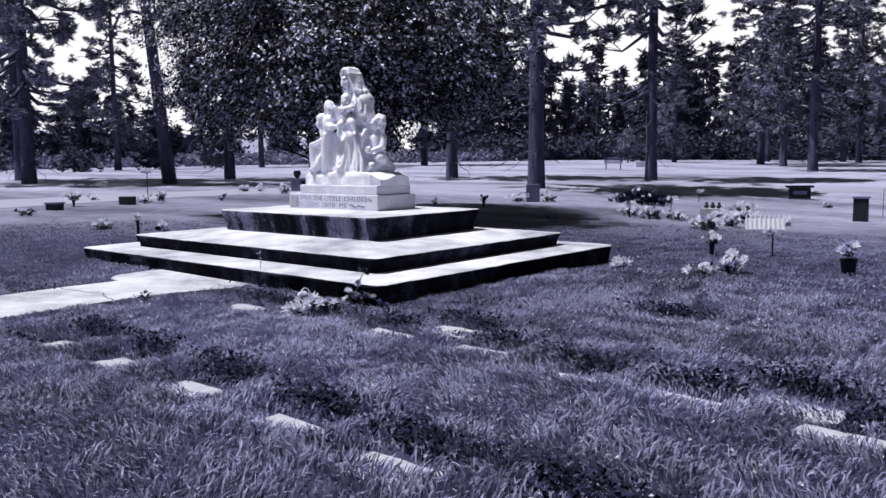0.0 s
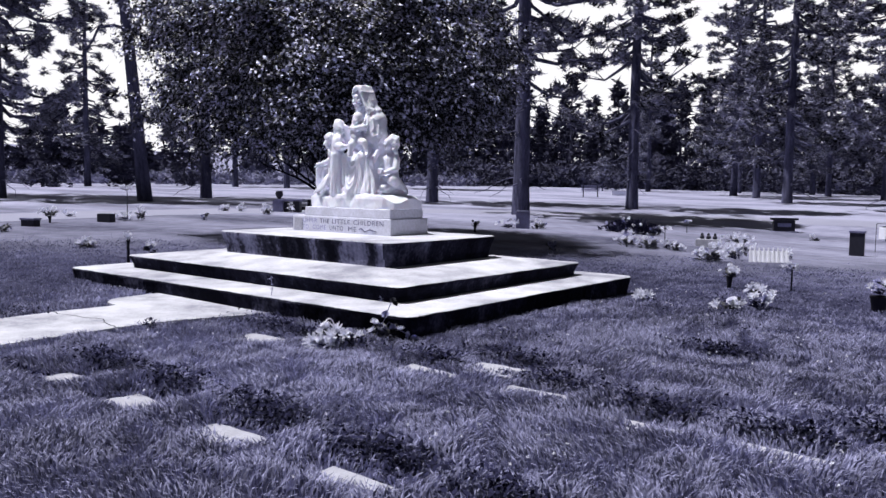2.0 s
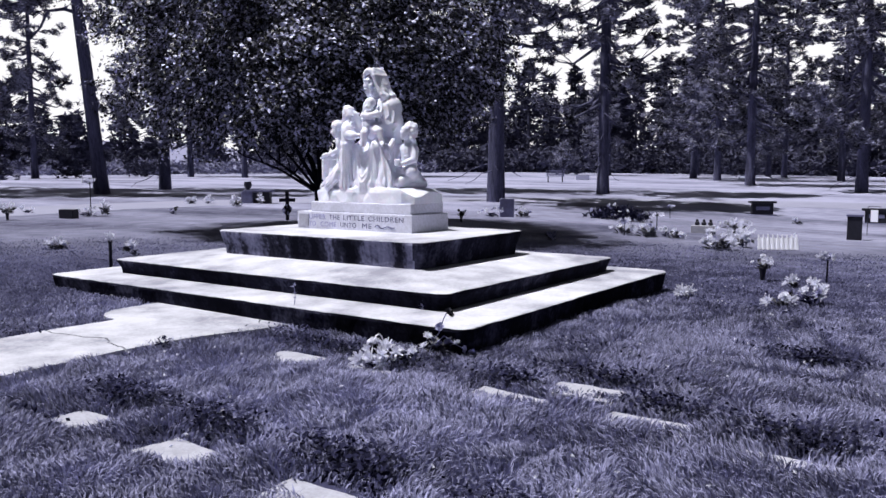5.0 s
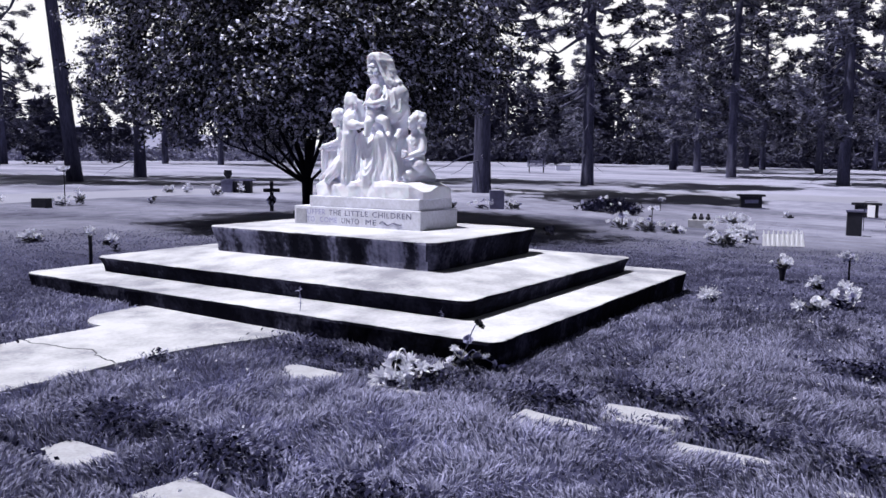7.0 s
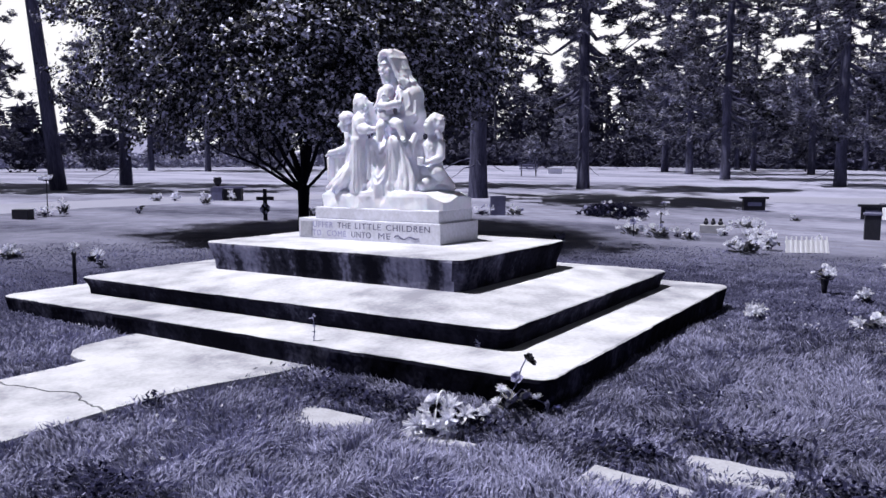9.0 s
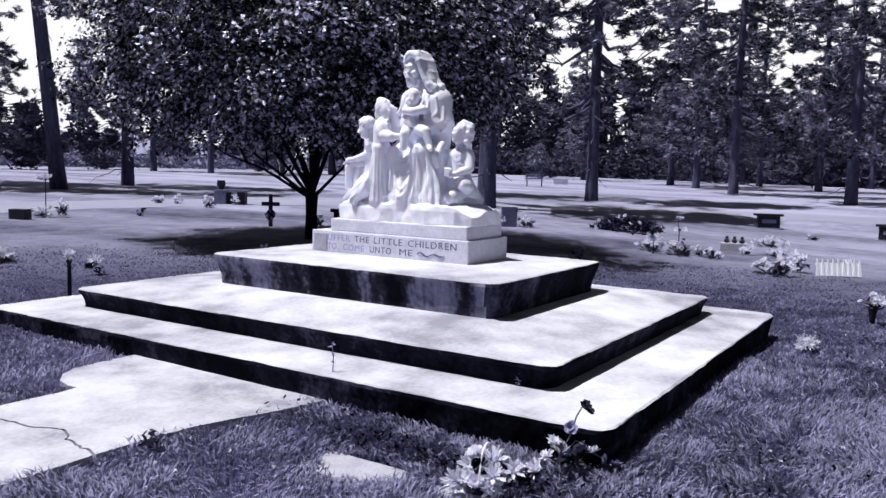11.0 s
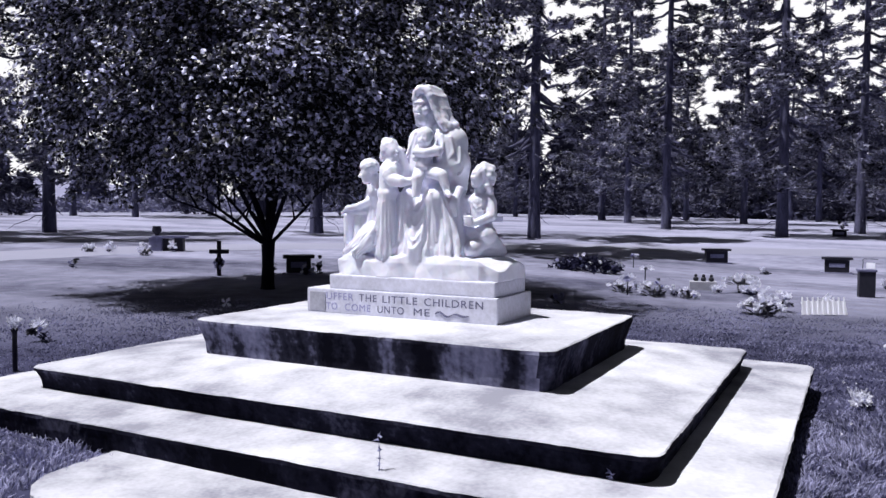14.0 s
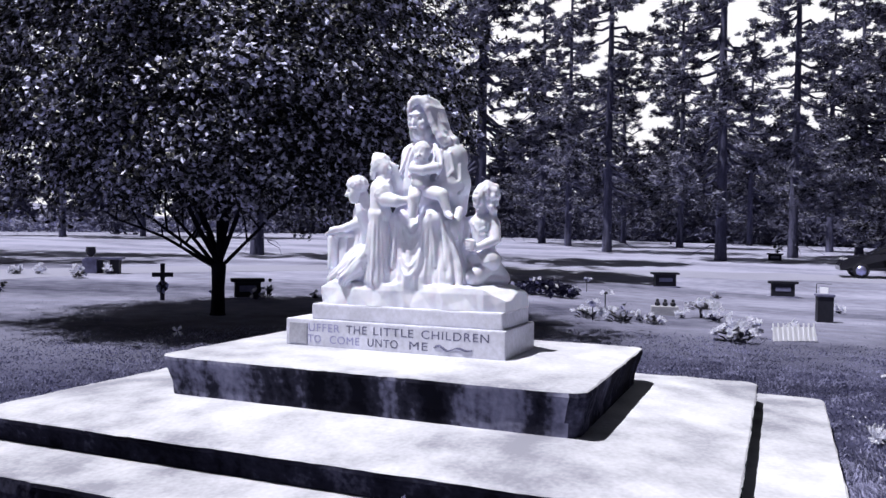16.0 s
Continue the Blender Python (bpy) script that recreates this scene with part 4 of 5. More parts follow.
def pine(kind, x, y, turn, scale=1.0, label="", lean=(0, 0), dz=0.0):
    wood, needles = PINES[kind]
    ob = thing("pine_tree", label or "tall dark pine with drooping needle clumps on mown turf", "tree", "pines in the grounds")
    ob.matrix_basis = pose(x, y, gz(x, y) - 0.1 + dz, lean[0], lean[1], turn) @ Matrix.Diagonal((scale, scale, scale, 1))
    part("trunk", wood, None, ob)
    part("crown", needles, None, ob)
    return ob


pine(2, 27.84, 20.43, 20, 1.09, "thick pine trunk with a pale sunlit foot and high dark crown")
pine(0, 38.89, 20.63, 80, 1.07, "slender black pine with bare hanging twigs")
pine(1, 77.77, 28.46, 10, 1.17)
pine(1, 59.21, 18.42, 130, 1.17)
pine(1, 51.02, 10.18, 245, 1.13)
pine(3, 89.00, 22.60, 40, 1.20)
pine(3, 95.00, 25.60, 140, 1.20)
pine(1, 98.00, 10.20, 200, 1.10)
pine(3, 104.00, 13.50, 300, 1.20)
pine(4, 47.86, 0.67, 310, 0.92, "broad pine with needle clumps hanging nearly to the turf")
pine(1, 40.17, -2.86, 35, 1.05, "large pine with low needle clumps beside the lane")
pine(1, 80.00, 3.00, 160, 1.10)
pine(0, 17.58, 46.32, 250, 1.07)
pine(1, 15.73, 40.90, 95, 1.09)
pine(3, 37.00, 73.00, 20, 1.25, "slim far pine with an open layered crown")
pine(1, 25.81, 39.37, 300, 1.02, "broad pine trunk with low dark foliage")
pine(1, 48.00, 66.00, 190, 1.00)
pine(0, 48.03, 58.60, 60, 0.91)
pine(3, 56.00, 58.00, 120, 1.00)
pine(1, 35.25, 31.23, 75, 1.15, "thick grey pine trunk behind the leafy tree")
pine(2, 60.00, 55.50, 220, 1.00)
pine(3, 84.00, 40.00, 33, 1.10)
pine(1, 78.00, 15.50, 20, 1.10)
pine(1, 52.06, -5.57, 250, 0.87)
pine(1, 93.00, 33.00, 320, 1.00)
pine(3, 112.00, 20.00, 80, 1.40)
pine(1, 60.85, 6.20, 70, 1.15)
pine(1, 71.00, 24.20, 150, 1.10)
pine(1, 67.57, 1.68, 15, 1.02)


def leaning_pine():
    wood, needles = pine_meshes(8, 23, 9.5, 2.6, 30, 24, 0.235, lean=0.0, stubs=4)
    ob = thing("leaning_pine", "leaning bare pine trunk with a crooked dead limb", "tree", "pines in the grounds")
    ob.matrix_basis = pose(20.3, 36.3, gz(20.3, 36.3) - 0.15, 0, 0, 0) @ Matrix.Scale(1.3, 4) @ Matrix.Rotation(radians(5.3), 4, Vector((0.8, 0.6, 0)).cross(Vector((0, 0, 1))).cross(Vector((0, 0, 1))))
    part("trunk", wood, None, ob)
    part("crown", needles, None, ob)
    v, f = tube_np([(0, 0, 6.2), (-0.3, 0.3, 6.35), (-0.7, 0.6, 6.3), (-0.9, 0.8, 5.8), (-1.2, 1.0, 5.4)], [0.07, 0.06, 0.05, 0.04, 0.02], 6)
    part("dead_limb", mesh_of("dead_limb", v, f, M_BARK, True), None, ob)


leaning_pine()


def leafy_tree():
    """The dense broad-leaved tree behind the monument: forked trunk, limbs, leaves in clumps."""
    rng = np.random.default_rng(5)
    wood = Pile()
    base = np.array([12.9, 16.0, 0.0])
    base[2] = gz(base[0], base[1]) - 0.08
    fork = base + [0.02, 0.0, 0.98]
    wood.add(*tube_np([base + [0, 0, 0], base + [0, 0, 0.12], base + [0.02, 0.01, 0.55], fork], [0.18, 0.125, 0.11, 0.13], 12))
    ends = []
    crown = np.array([12.68, 15.45, 4.2])
    for i in range(6):
        az = i * 2.4 + 0.4
        el = 0.95 + 0.45 * rng.random()
        reach = 2.8 + 1.8 * rng.random()
        d = np.array([math.cos(az) * math.cos(el), math.sin(az) * math.cos(el), math.sin(el)])
        s = np.arange(7) / 6
        line = fork + d * reach * s[:, None] + np.array([0, 0, 1]) * (0.5 * reach * s ** 2 * (0.3 + 0.3 * math.sin(i)))[:, None] + rng.normal(size=(7, 3)) * 0.06 * s[:, None]
        wood.add(*tube_np(line, (0.05 if i % 3 else 0.075) * (1 - 0.85 * s), 7))
        ends.append(line)
    # low bare limbs seen against the light
    for az, el, reach in ((2.3, 0.5, 2.2), (2.6, 0.65, 2.2), (1.9, 0.85, 2.0), (-0.9, 0.8, 2.0)):
        d = np.array([math.cos(az) * math.cos(el), math.sin(az) * math.cos(el), math.sin(el)])
        s = np.arange(7) / 6
        line = fork - [0, 0, 0.1] + d * reach * s[:, None] + rng.normal(size=(7, 3)) * 0.05 * s[:, None]
        wood.add(*tube_np(line, 0.042 * (1 - 0.7 * s), 6))
        for t in (2, 3, 4, 5):
            e = line[t] + rng.normal(size=3) * 0.25 + [0, 0, 0.45]
            wood.add(*tube_np([line[t], (line[t] + e) / 2 + rng.normal(size=3) * 0.04, e], [0.022, 0.016, 0.008], 4))
    ob = thing("leafy_tree", "dense dark broad-leaved tree with a forked trunk behind the monument", "tree")
    part("trunk", wood.mesh("trunk", M_BARK_DARK, True), None, ob)
    # boughs over a lumpy ellipsoid; each bough is a flat spray of twigs, each twig a tuft of leaves
    n = 700
    d = rng.normal(size=(n, 3))
    d /= np.linalg.norm(d, axis=1)[:, None]
    az = np.arctan2(d[:, 1], d[:, 0])
    lobes = 1 + 0.09 * np.sin(az * 3 + 1) + 0.07 * np.sin(az * 5 + d[:, 2] * 6) + 0.06 * np.sin(d[:, 2] * 9 + az * 2)
    rad = np.where(rng.random(n) < 0.5, 0.9 + 0.14 * rng.random(n), 0.3 + 0.6 * rng.random(n) ** 0.6) * lobes
    c = crown + d * rad[:, None] * np.where(d[:, 2:3] > 0, [3.8, 3.8, 4.8], [3.8, 3.8, 1.9])
    low = c[:, 2] > 2.5 + 0.25 * rng.random(n) + 0.25 * np.sin(az * 4)
    c, d = c[low], d[low]
    twigs = 15
    reach = (0.24 + 0.24 * rng.random((len(c), 1, 1)))
    t = c[:, None] + rng.normal(size=(len(c), twigs, 3)) * reach * np.array([1, 1, 0.42])
    t[..., 2] -= 0.25 * np.linalg.norm(t[..., :2] - c[:, None, :2], axis=2)
    t = t.reshape(-1, 3)
    per = 22
    p = (t[:, None] + rng.normal(size=(len(t), per, 3)) * np.array([0.11, 0.11, 0.075])).reshape(-1, 3)
    m = len(p)
    out = (p - crown) / np.linalg.norm(p - crown, axis=1)[:, None]
    nrm = out * 0.7 + rng.normal(size=(m, 3)) * 0.5 + [0, 0, 0.7]
    nrm /= np.linalg.norm(nrm, axis=1)[:, None]
    u = np.cross(nrm, rng.normal(size=(m, 3)))
    u /= np.linalg.norm(u, axis=1)[:, None]
    w = np.cross(nrm, u)
    ln = (0.032 + 0.024 * rng.random((m, 1)))
    wd = ln * 0.66
    v = np.stack([p - u * ln, p + w * wd - nrm * 0.012, p + u * ln, p - w * wd - nrm * 0.012], 1).reshape(-1, 3)
    part("crown", mesh_of("crown", v, np.arange(len(v)).reshape(-1, 4), M_LEAF), None, ob)


leafy_tree()


def far_woods():
    """The belt of woods beyond the grounds, joined into one body."""
    rng = np.random.default_rng(11)
    pile = Pile()
    wood = Pile()
    for i in range(230):
        a = radians(-16 + 102 * (i / 230) ** 1.35 + rng.random())
        r = 128 + 60 * rng.random()
        right = a < radians(40)
        x, y = r * math.cos(a), r * math.sin(a)
        h = (12 + 8 * rng.random()) if right else (4 + 8 * rng.random())
        if not right and rng.random() < 0.35:
            continue
        z0 = gz(x, y)
        wood.add(*tube_np([(x, y, z0 - 0.2), (x + 0.2, y, z0 + h * 0.5), (x, y, z0 + h * 0.95)], [0.3, 0.22, 0.05], 5))
        n = 100
        u = rng.random(n) ** 1.2
        rad = (0.2 + 2.8 * (1 - u) ** 0.8) * np.sqrt(rng.random(n)) * (0.8 + h / 30)
        az = rng.random(n) * 6.283
        c = np.stack([x + rad * np.cos(az), y + rad * np.sin(az), z0 + h * (0.05 + 0.97 * u)], 1)
        pile.add(*sprays(c, 1.15, 10, 0.26, rng, 0.15))
    tagged(new("far_woods", pile.mesh("far_woods", M_FAR)), "distant dark belt of conifer woods beyond the grounds", "woods", kind="stuff")
    tagged(new("far_trunks", wood.mesh("far_trunks", M_BARK, True)), "bare trunks in the distant belt of woods", "trunks", kind="stuff")
    hedge, under = Pile(), Pile()
    for i in range(230):
        a = radians(38 + 50 * rng.random())
        r = 106 + 10 * rng.random()
        x, y = r * math.cos(a), r * math.sin(a)
        c = np.array([x, y, gz(x, y) + 0.5]) + rng.normal(size=(14, 3)) * [1.1, 1.1, 0.45]
        hedge.add(*sprays(c, 0.6, 8, 0.12, rng))
    for i in range(760):
        a = radians(-16 + 55 * rng.random())
        r = 112 + 16 * rng.random()
        x, y = r * math.cos(a), r * math.sin(a)
        c = np.array([x, y, gz(x, y) + 1.2]) + rng.normal(size=(14, 3)) * [1.4, 1.4, 0.9]
        under.add(*sprays(c, 0.8, 9, 0.16, rng))
    tagged(new("undergrowth", under.mesh("undergrowth", M_FAR)), "dark undergrowth along the foot of the woods", "undergrowth", kind="stuff")
    tagged(new("far_scrub", hedge.mesh("far_scrub", M_SCRUB)), "low scrub and tall grass along the far edge", "scrub", kind="stuff")


far_woods()


def hills():
    v, f = [], []
    n = 90
    for i in range(n + 1):
        a = radians(-40 + 170 * i / n)
        for r, k in ((420, 0), (520, 0.55), (640, 1), (900, 0.8)):
            h = 20 * max(0.0, math.sin((math.degrees(a) - 30) / 90 * math.pi)) + 6 + 5 * noise.noise(Vector((a * 6, 3, r * 0.002)))
            v.append((r * math.cos(a), r * math.sin(a), -0.5 + k * h))
    for i in range(n):
        for j in range(3):
            q = i * 4 + j
            f.append((q, q + 4, q + 5, q + 1))
    tagged(new("backdrop", mesh_of("backdrop", v, f, M_HILL, True)), "hills far behind the trees, coloured pale to imitate haze", "hills", kind="structure")


hills()
for bx, by, bs in ((30, 66, 1.0), (40, 72, 1.3), (47, 72, 1.0), (61, 66, 1.3), (24, 68, 1.0), (84, 45, 1.6), (100, 30, 1.6), (21, 62, 0.9)):
    rng = np.random.default_rng(int(bx * 7 + by))
    c = rng.normal(size=(70, 3)) * np.array([0.9, 0.9, 0.4]) * bs + [0, 0, 0.8 * bs]
    v, f = sprays(c, 0.5, 12, 0.09, rng)
    ob = tagged(new("bush", mesh_of("bush", v, f, M_FAR)), "rounded dark bush at the edge of the lawn", "bush", "bushes by the edge")
    ob.location = (bx, by, gz(bx, by))


def bright_sky():
    """The white overexposed sky low behind everything."""
    m = bpy.data.materials.new("bright_haze")
    m.use_nodes = True
    n, l = m.node_tree.nodes, m.node_tree.links
    glow = n.new("ShaderNodeEmission")
    glow.inputs["Color"].default_value, glow.inputs["Strength"].default_value = (0.97, 0.96, 1.0, 1), 0.86
    l.new(glow.outputs[0], n["Material Output"].inputs["Surface"])
    v, f = [], []
    for i in range(61):
        a = radians(-35 + 160 * i / 60)
        for z, r in ((-30, 1420), (160, 1420), (330, 1410), (500, 1390)):
            v.append((r * math.cos(a), r * math.sin(a), z))
    for i in range(60):
        for j in range(3):
            q = i * 4 + j
            f.append((q, q + 1, q + 5, q + 4))
    tagged(new("backdrop_sky", mesh_of("backdrop_sky", v, f, m, True)), "white overcast-bright sky behind the trees", "sky", kind="structure")


bright_sky()


def young_tree(x, y, high, seed, label):
    rng = np.random.default_rng(seed)
    wood = Pile()
    wood.add(*tube_np([(0, 0, -0.1), (0.02, 0, high * 0.4), (0, 0.03, high * 0.9)], [0.09, 0.06, 0.02], 8))
    c = []
    for i in range(14):
        a, z = i * 2.4, high * (0.28 + 0.62 * i / 14)
        r = high * 0.28 * (1.05 - i / 15)
        e = np.array([r * math.cos(a), r * math.sin(a), z + 0.25 * r])
        wood.add(*tube_np([(0, 0, z), e * [0.5, 0.5, 1], e], [0.03, 0.02, 0.01], 4))
        c.extend(e * [k, k, 1] + rng.normal(size=3) * 0.16 * high / 3 for k in rng.random(16))
    ob = thing("young_tree", label, "tree", at=(x, y, gz(x, y)))
    part("trunk", wood.mesh("trunk", M_BARK, True), None, ob)
    v, f = sprays(np.array(c), 0.28, 14, 0.06, rng)
    part("crown", mesh_of("crown", v, f, M_NEEDLE), None, ob)


young_tree(78, 42.5, 3.8, 3, "small pale young tree on the far lawn")
young_tree(92, 18, 3.2, 4, "small rounded young tree before the woods")


# ---- memorials, benches and offerings ----
def blossom_mesh(name, petals, size, cup, mat, seed=0, slim=1.0):
    """One full flower head: broad rounded petals in three whorls, the inner ones closing up."""
    rng = np.random.default_rng(seed)
    pile = Pile()
    up = np.array([0, 0, 1.0])
    for ring, (k, lift) in enumerate(((1.0, 0.0), (0.85, 0.5), (0.6, 1.3))):
        for i in range(petals):
            a = 2 * math.pi * (i + 0.5 * ring) / petals + rng.normal() * 0.12
            d, s = np.array([math.cos(a), math.sin(a), 0]), np.array([-math.sin(a), math.cos(a), 0])
            r = size * k * (0.85 + 0.3 * rng.random())
            c = cup + lift
            lip = rng.normal() * size * 0.1
            wide, tip = 0.42 * slim, 0.34 * slim * slim
            v = [d * 0, d * 0.45 * r + s * wide * r + up * r * c * 0.4, d * 0.88 * r + s * tip * r + up * (r * c * 0.8 + lip),
                 d * r + up * (r * c * 0.7 + lip), d * 0.88 * r - s * tip * r + up * (r * c * 0.8 + lip), d * 0.45 * r - s * wide * r + up * r * c * 0.4]
            pile.add(v, [(0, 1, 2, 3), (0, 3, 4, 5)])
    return pile.mesh(name, mat)


def leaf_mesh(name, count, size, mat, seed):
    rng = np.random.default_rng(seed)
    pile = Pile()
    for i in range(count):
        a = rng.random() * 6.283
        d, s = np.array([math.cos(a), math.sin(a), 0.35 + 0.6 * rng.random()]), np.array([-math.sin(a), math.cos(a), 0])
        b = rng.normal(size=3) * size * 0.35
        b[2] = abs(b[2]) * 0.6
        ln = size * (0.6 + 0.7 * rng.random())
        v = [b, b + d * ln * 0.5 + s * ln * 0.2, b + d * ln - [0, 0, ln * 0.25], b + d * ln * 0.5 - s * ln * 0.2]
        pile.add(v, [(0, 1, 2, 3)])
    return pile.mesh(name, mat)


BLOOMS = [blossom_mesh("blossom", 6, 0.07, 0.3, M_WHITE, 1, 0.55), blossom_mesh("blossom", 6, 0.085, 0.5, M_WHITE, 2, 0.5), blossom_mesh("blossom", 9, 0.05, 0.6, M_WHITE, 3)]
DIM = [blossom_mesh("blossom", 7, 0.055, 0.3, M_GREYPETAL, 4), blossom_mesh("blossom", 6, 0.05, 0.5, M_DARKLEAF, 5)]
LEAVES = [leaf_mesh("leaves", 26, 0.16, M_DARKLEAF, 1), leaf_mesh("leaves", 18, 0.12, M_WEED, 2)]


def bouquet(x, y, blooms, wide, high, seed, label, dark=0, vase="", size=1.0, base=None, leaves=1.0):
    """Flowers on the turf or in a vase: leaves and single flower heads."""
    rng = random.Random(seed)
    ob = thing("bouquet", label, "flowers", "flowers on the graves", at=(x, y, (gz(x, y) if base is None else base)))
    stand = 0.0
    if vase == "cone":
        part("vase", lathe([(0.025, -0.02), (0.032, 0.08), (0.05, 0.18), (0.054, 0.19), (0.045, 0.18), (0.03, 0.14)], 14), M_GRANITE, ob, "dark flared grave vase")
        stand = 0.16
    elif vase == "stake":
        part("stake", lathe([(0.012, -0.05), (0.012, high), (0.004, high + 0.02)], 8), M_GRANITE, ob, "thin dark stake")
        stand = high * 0.85
    elif vase == "pot":
        part("vase", lathe([(0.06, -0.01), (0.08, 0.04), (0.095, 0.16), (0.105, 0.17), (0.1, 0.19), (0.085, 0.19), (0.08, 0.15)], 16), M_GRANITE, ob, "rounded dark pot")
        stand = 0.2
    if leaves:
        lf = part("leaves", LEAVES[seed % 2], None, ob)
        lf.location, lf.scale = (0, 0, stand), (leaves * 0.75 * wide / 0.16, leaves * 0.75 * wide / 0.16, leaves * 0.8 * max(0.5, (high - stand) / 0.2))
    for i in range(blooms):
        a, r = rng.random() * 6.283, wide * math.sqrt(rng.random())
        f = part("blossom", DIM[rng.randrange(2)] if i < dark else BLOOMS[rng.randrange(3)], None, ob)
        z = stand + (high - stand) * (0.4 + 0.5 * rng.random()) * (1 - 0.5 * (r / max(wide, 0.01)) ** 2)
        s = size * (0.62 + 0.42 * rng.random())
        f.matrix_basis = pose(r * math.cos(a), r * math.sin(a), max(z, 0.03), rng.uniform(-40, 40), rng.uniform(-75, -10), rng.uniform(-50, 50)) @ Matrix.Diagonal((s, s, s, 1))
    return ob


W = "white silk flowers with dark leaves laid on a grave"
bouquet(4.1, 7.02, 17, 0.13, 0.24, 1, "white lilies and grey blooms in a low basket by the steps", 3, size=0.95)
bouquet(4.22, 6.84, 6, 0.09, 0.18, 2, "white lilies with dark leaves in the grass by the steps", 2, size=0.9)
bouquet(8.62, 6.15, 5, 0.13, 0.12, 3, W, 0, size=1.1)
bouquet(10.66, 5.83, 9, 0.13, 0.34, 4, "white flowers standing in a dark grave vase", 1, "cone", 0.95)
bouquet(9.05, 4.95, 12, 0.22, 0.3, 5, W, 2, size=1.0)
bouquet(8.72, 5.2, 6, 0.14, 0.14, 6, W, 0, size=1.0)
bouquet(11.1, 5.12, 6, 0.1, 0.36, 7, "pale flowers and a ribbon on a thin stake", 2, "stake", 1.1)
bouquet(10.2, 5.35, 4, 0.1, 0.15, 8, W, 0, size=1.1)
bouquet(9.9, 3.82, 7, 0.14, 0.42, 9, "grey flowers in a dark pot among the grass", 4, "pot", 1.1)
for i, (x, y, n, w, h, d, v) in enumerate([
        (17.00, 10.43, 10, 0.27, 0.39, 0, ""), (16.52, 10.19, 6, 0.13, 0.34, 2, "stake"), (16.67, 9.73, 12, 0.32, 0.36, 3, ""), (16.88, 9.37, 6, 0.17, 0.32, 0, ""),
        (16.69, 9.12, 6, 0.17, 0.21, 3, ""), (18.24, 8.75, 6, 0.15, 0.21, 0, ""), (18.78, 8.43, 14, 0.37, 0.43, 0, "cone"), (18.14, 8.11, 12, 0.32, 0.36, 0, ""),
        (14.66, 7.60, 16, 0.33, 0.37, 2, ""), (15.50, 7.36, 12, 0.21, 0.35, 3, ""), (16.01, 7.67, 8, 0.21, 0.26, 0, ""), (16.79, 6.70, 5, 0.16, 0.21, 0, ""),
        (27.24, 8.75, 5, 0.22, 0.19, 0, ""), (23.28, 5.60, 5, 0.16, 0.23, 0, ""), (25.44, 12.30, 6, 0.18, 0.40, 2, "stake"), (19.54, 10.56, 4, 0.11, 0.38, 1, "stake"),
        (14.16, 10.77, 4, 0.11, 0.26, 4, "")]):
    bouquet(x, y, n, w, h, 20 + i, W if not v else "white flowers on a stand above a grave", d, v, 1.15)
for i, (x, y, n, w, h, d, v) in enumerate([
        (6.81, 16.2, 12, 0.22, 0.18, 0, ""), (7.07, 14.4, 7, 0.14, 0.28, 5, ""),
        (9.66, 23.46, 9, 0.23, 0.49, 0, "cone"), (11.25, 25.49, 6, 0.24, 0.31, 0, ""), (7.25, 20.72, 8, 0.23, 0.30, 4, ""), (11.65, 23.22, 12, 0.40, 0.31, 0, ""), (12.35, 23.56, 7, 0.18, 0.50, 0, ""),
        (13.59, 22.22, 5, 0.16, 0.30, 5, ""), (17.49, 26.50, 18, 0.19, 0.31, 0, ""), (17.95, 26.15, 18, 0.19, 0.31, 0, ""), (17.76, 24.50, 22, 0.22, 0.40, 0, ""),
        (11.80, 23.32, 16, 0.24, 1.00, 0, "stake"), (17.18, 15.00, 6, 0.15, 0.38, 4, "cone"), (19.69, 15.57, 12, 0.44, 0.36, 5, ""), (20.52, 15.04, 9, 0.33, 0.33, 3, ""),
        (19.40, 25.06, 6, 0.19, 0.50, 0, ""), (15.22, 17.83, 5, 0.16, 0.33, 4, ""), (15.57, 17.11, 6, 0.18, 0.27, 2, ""), (16.11, 17.19, 7, 0.13, 0.52, 2, ""), (16.65, 16.32, 5, 0.18, 0.22, 3, "")]):
    bouquet(x, y, n, w, h, 60 + i, W if not v else "white flowers in a holder above a grave", d, v, 1.05)


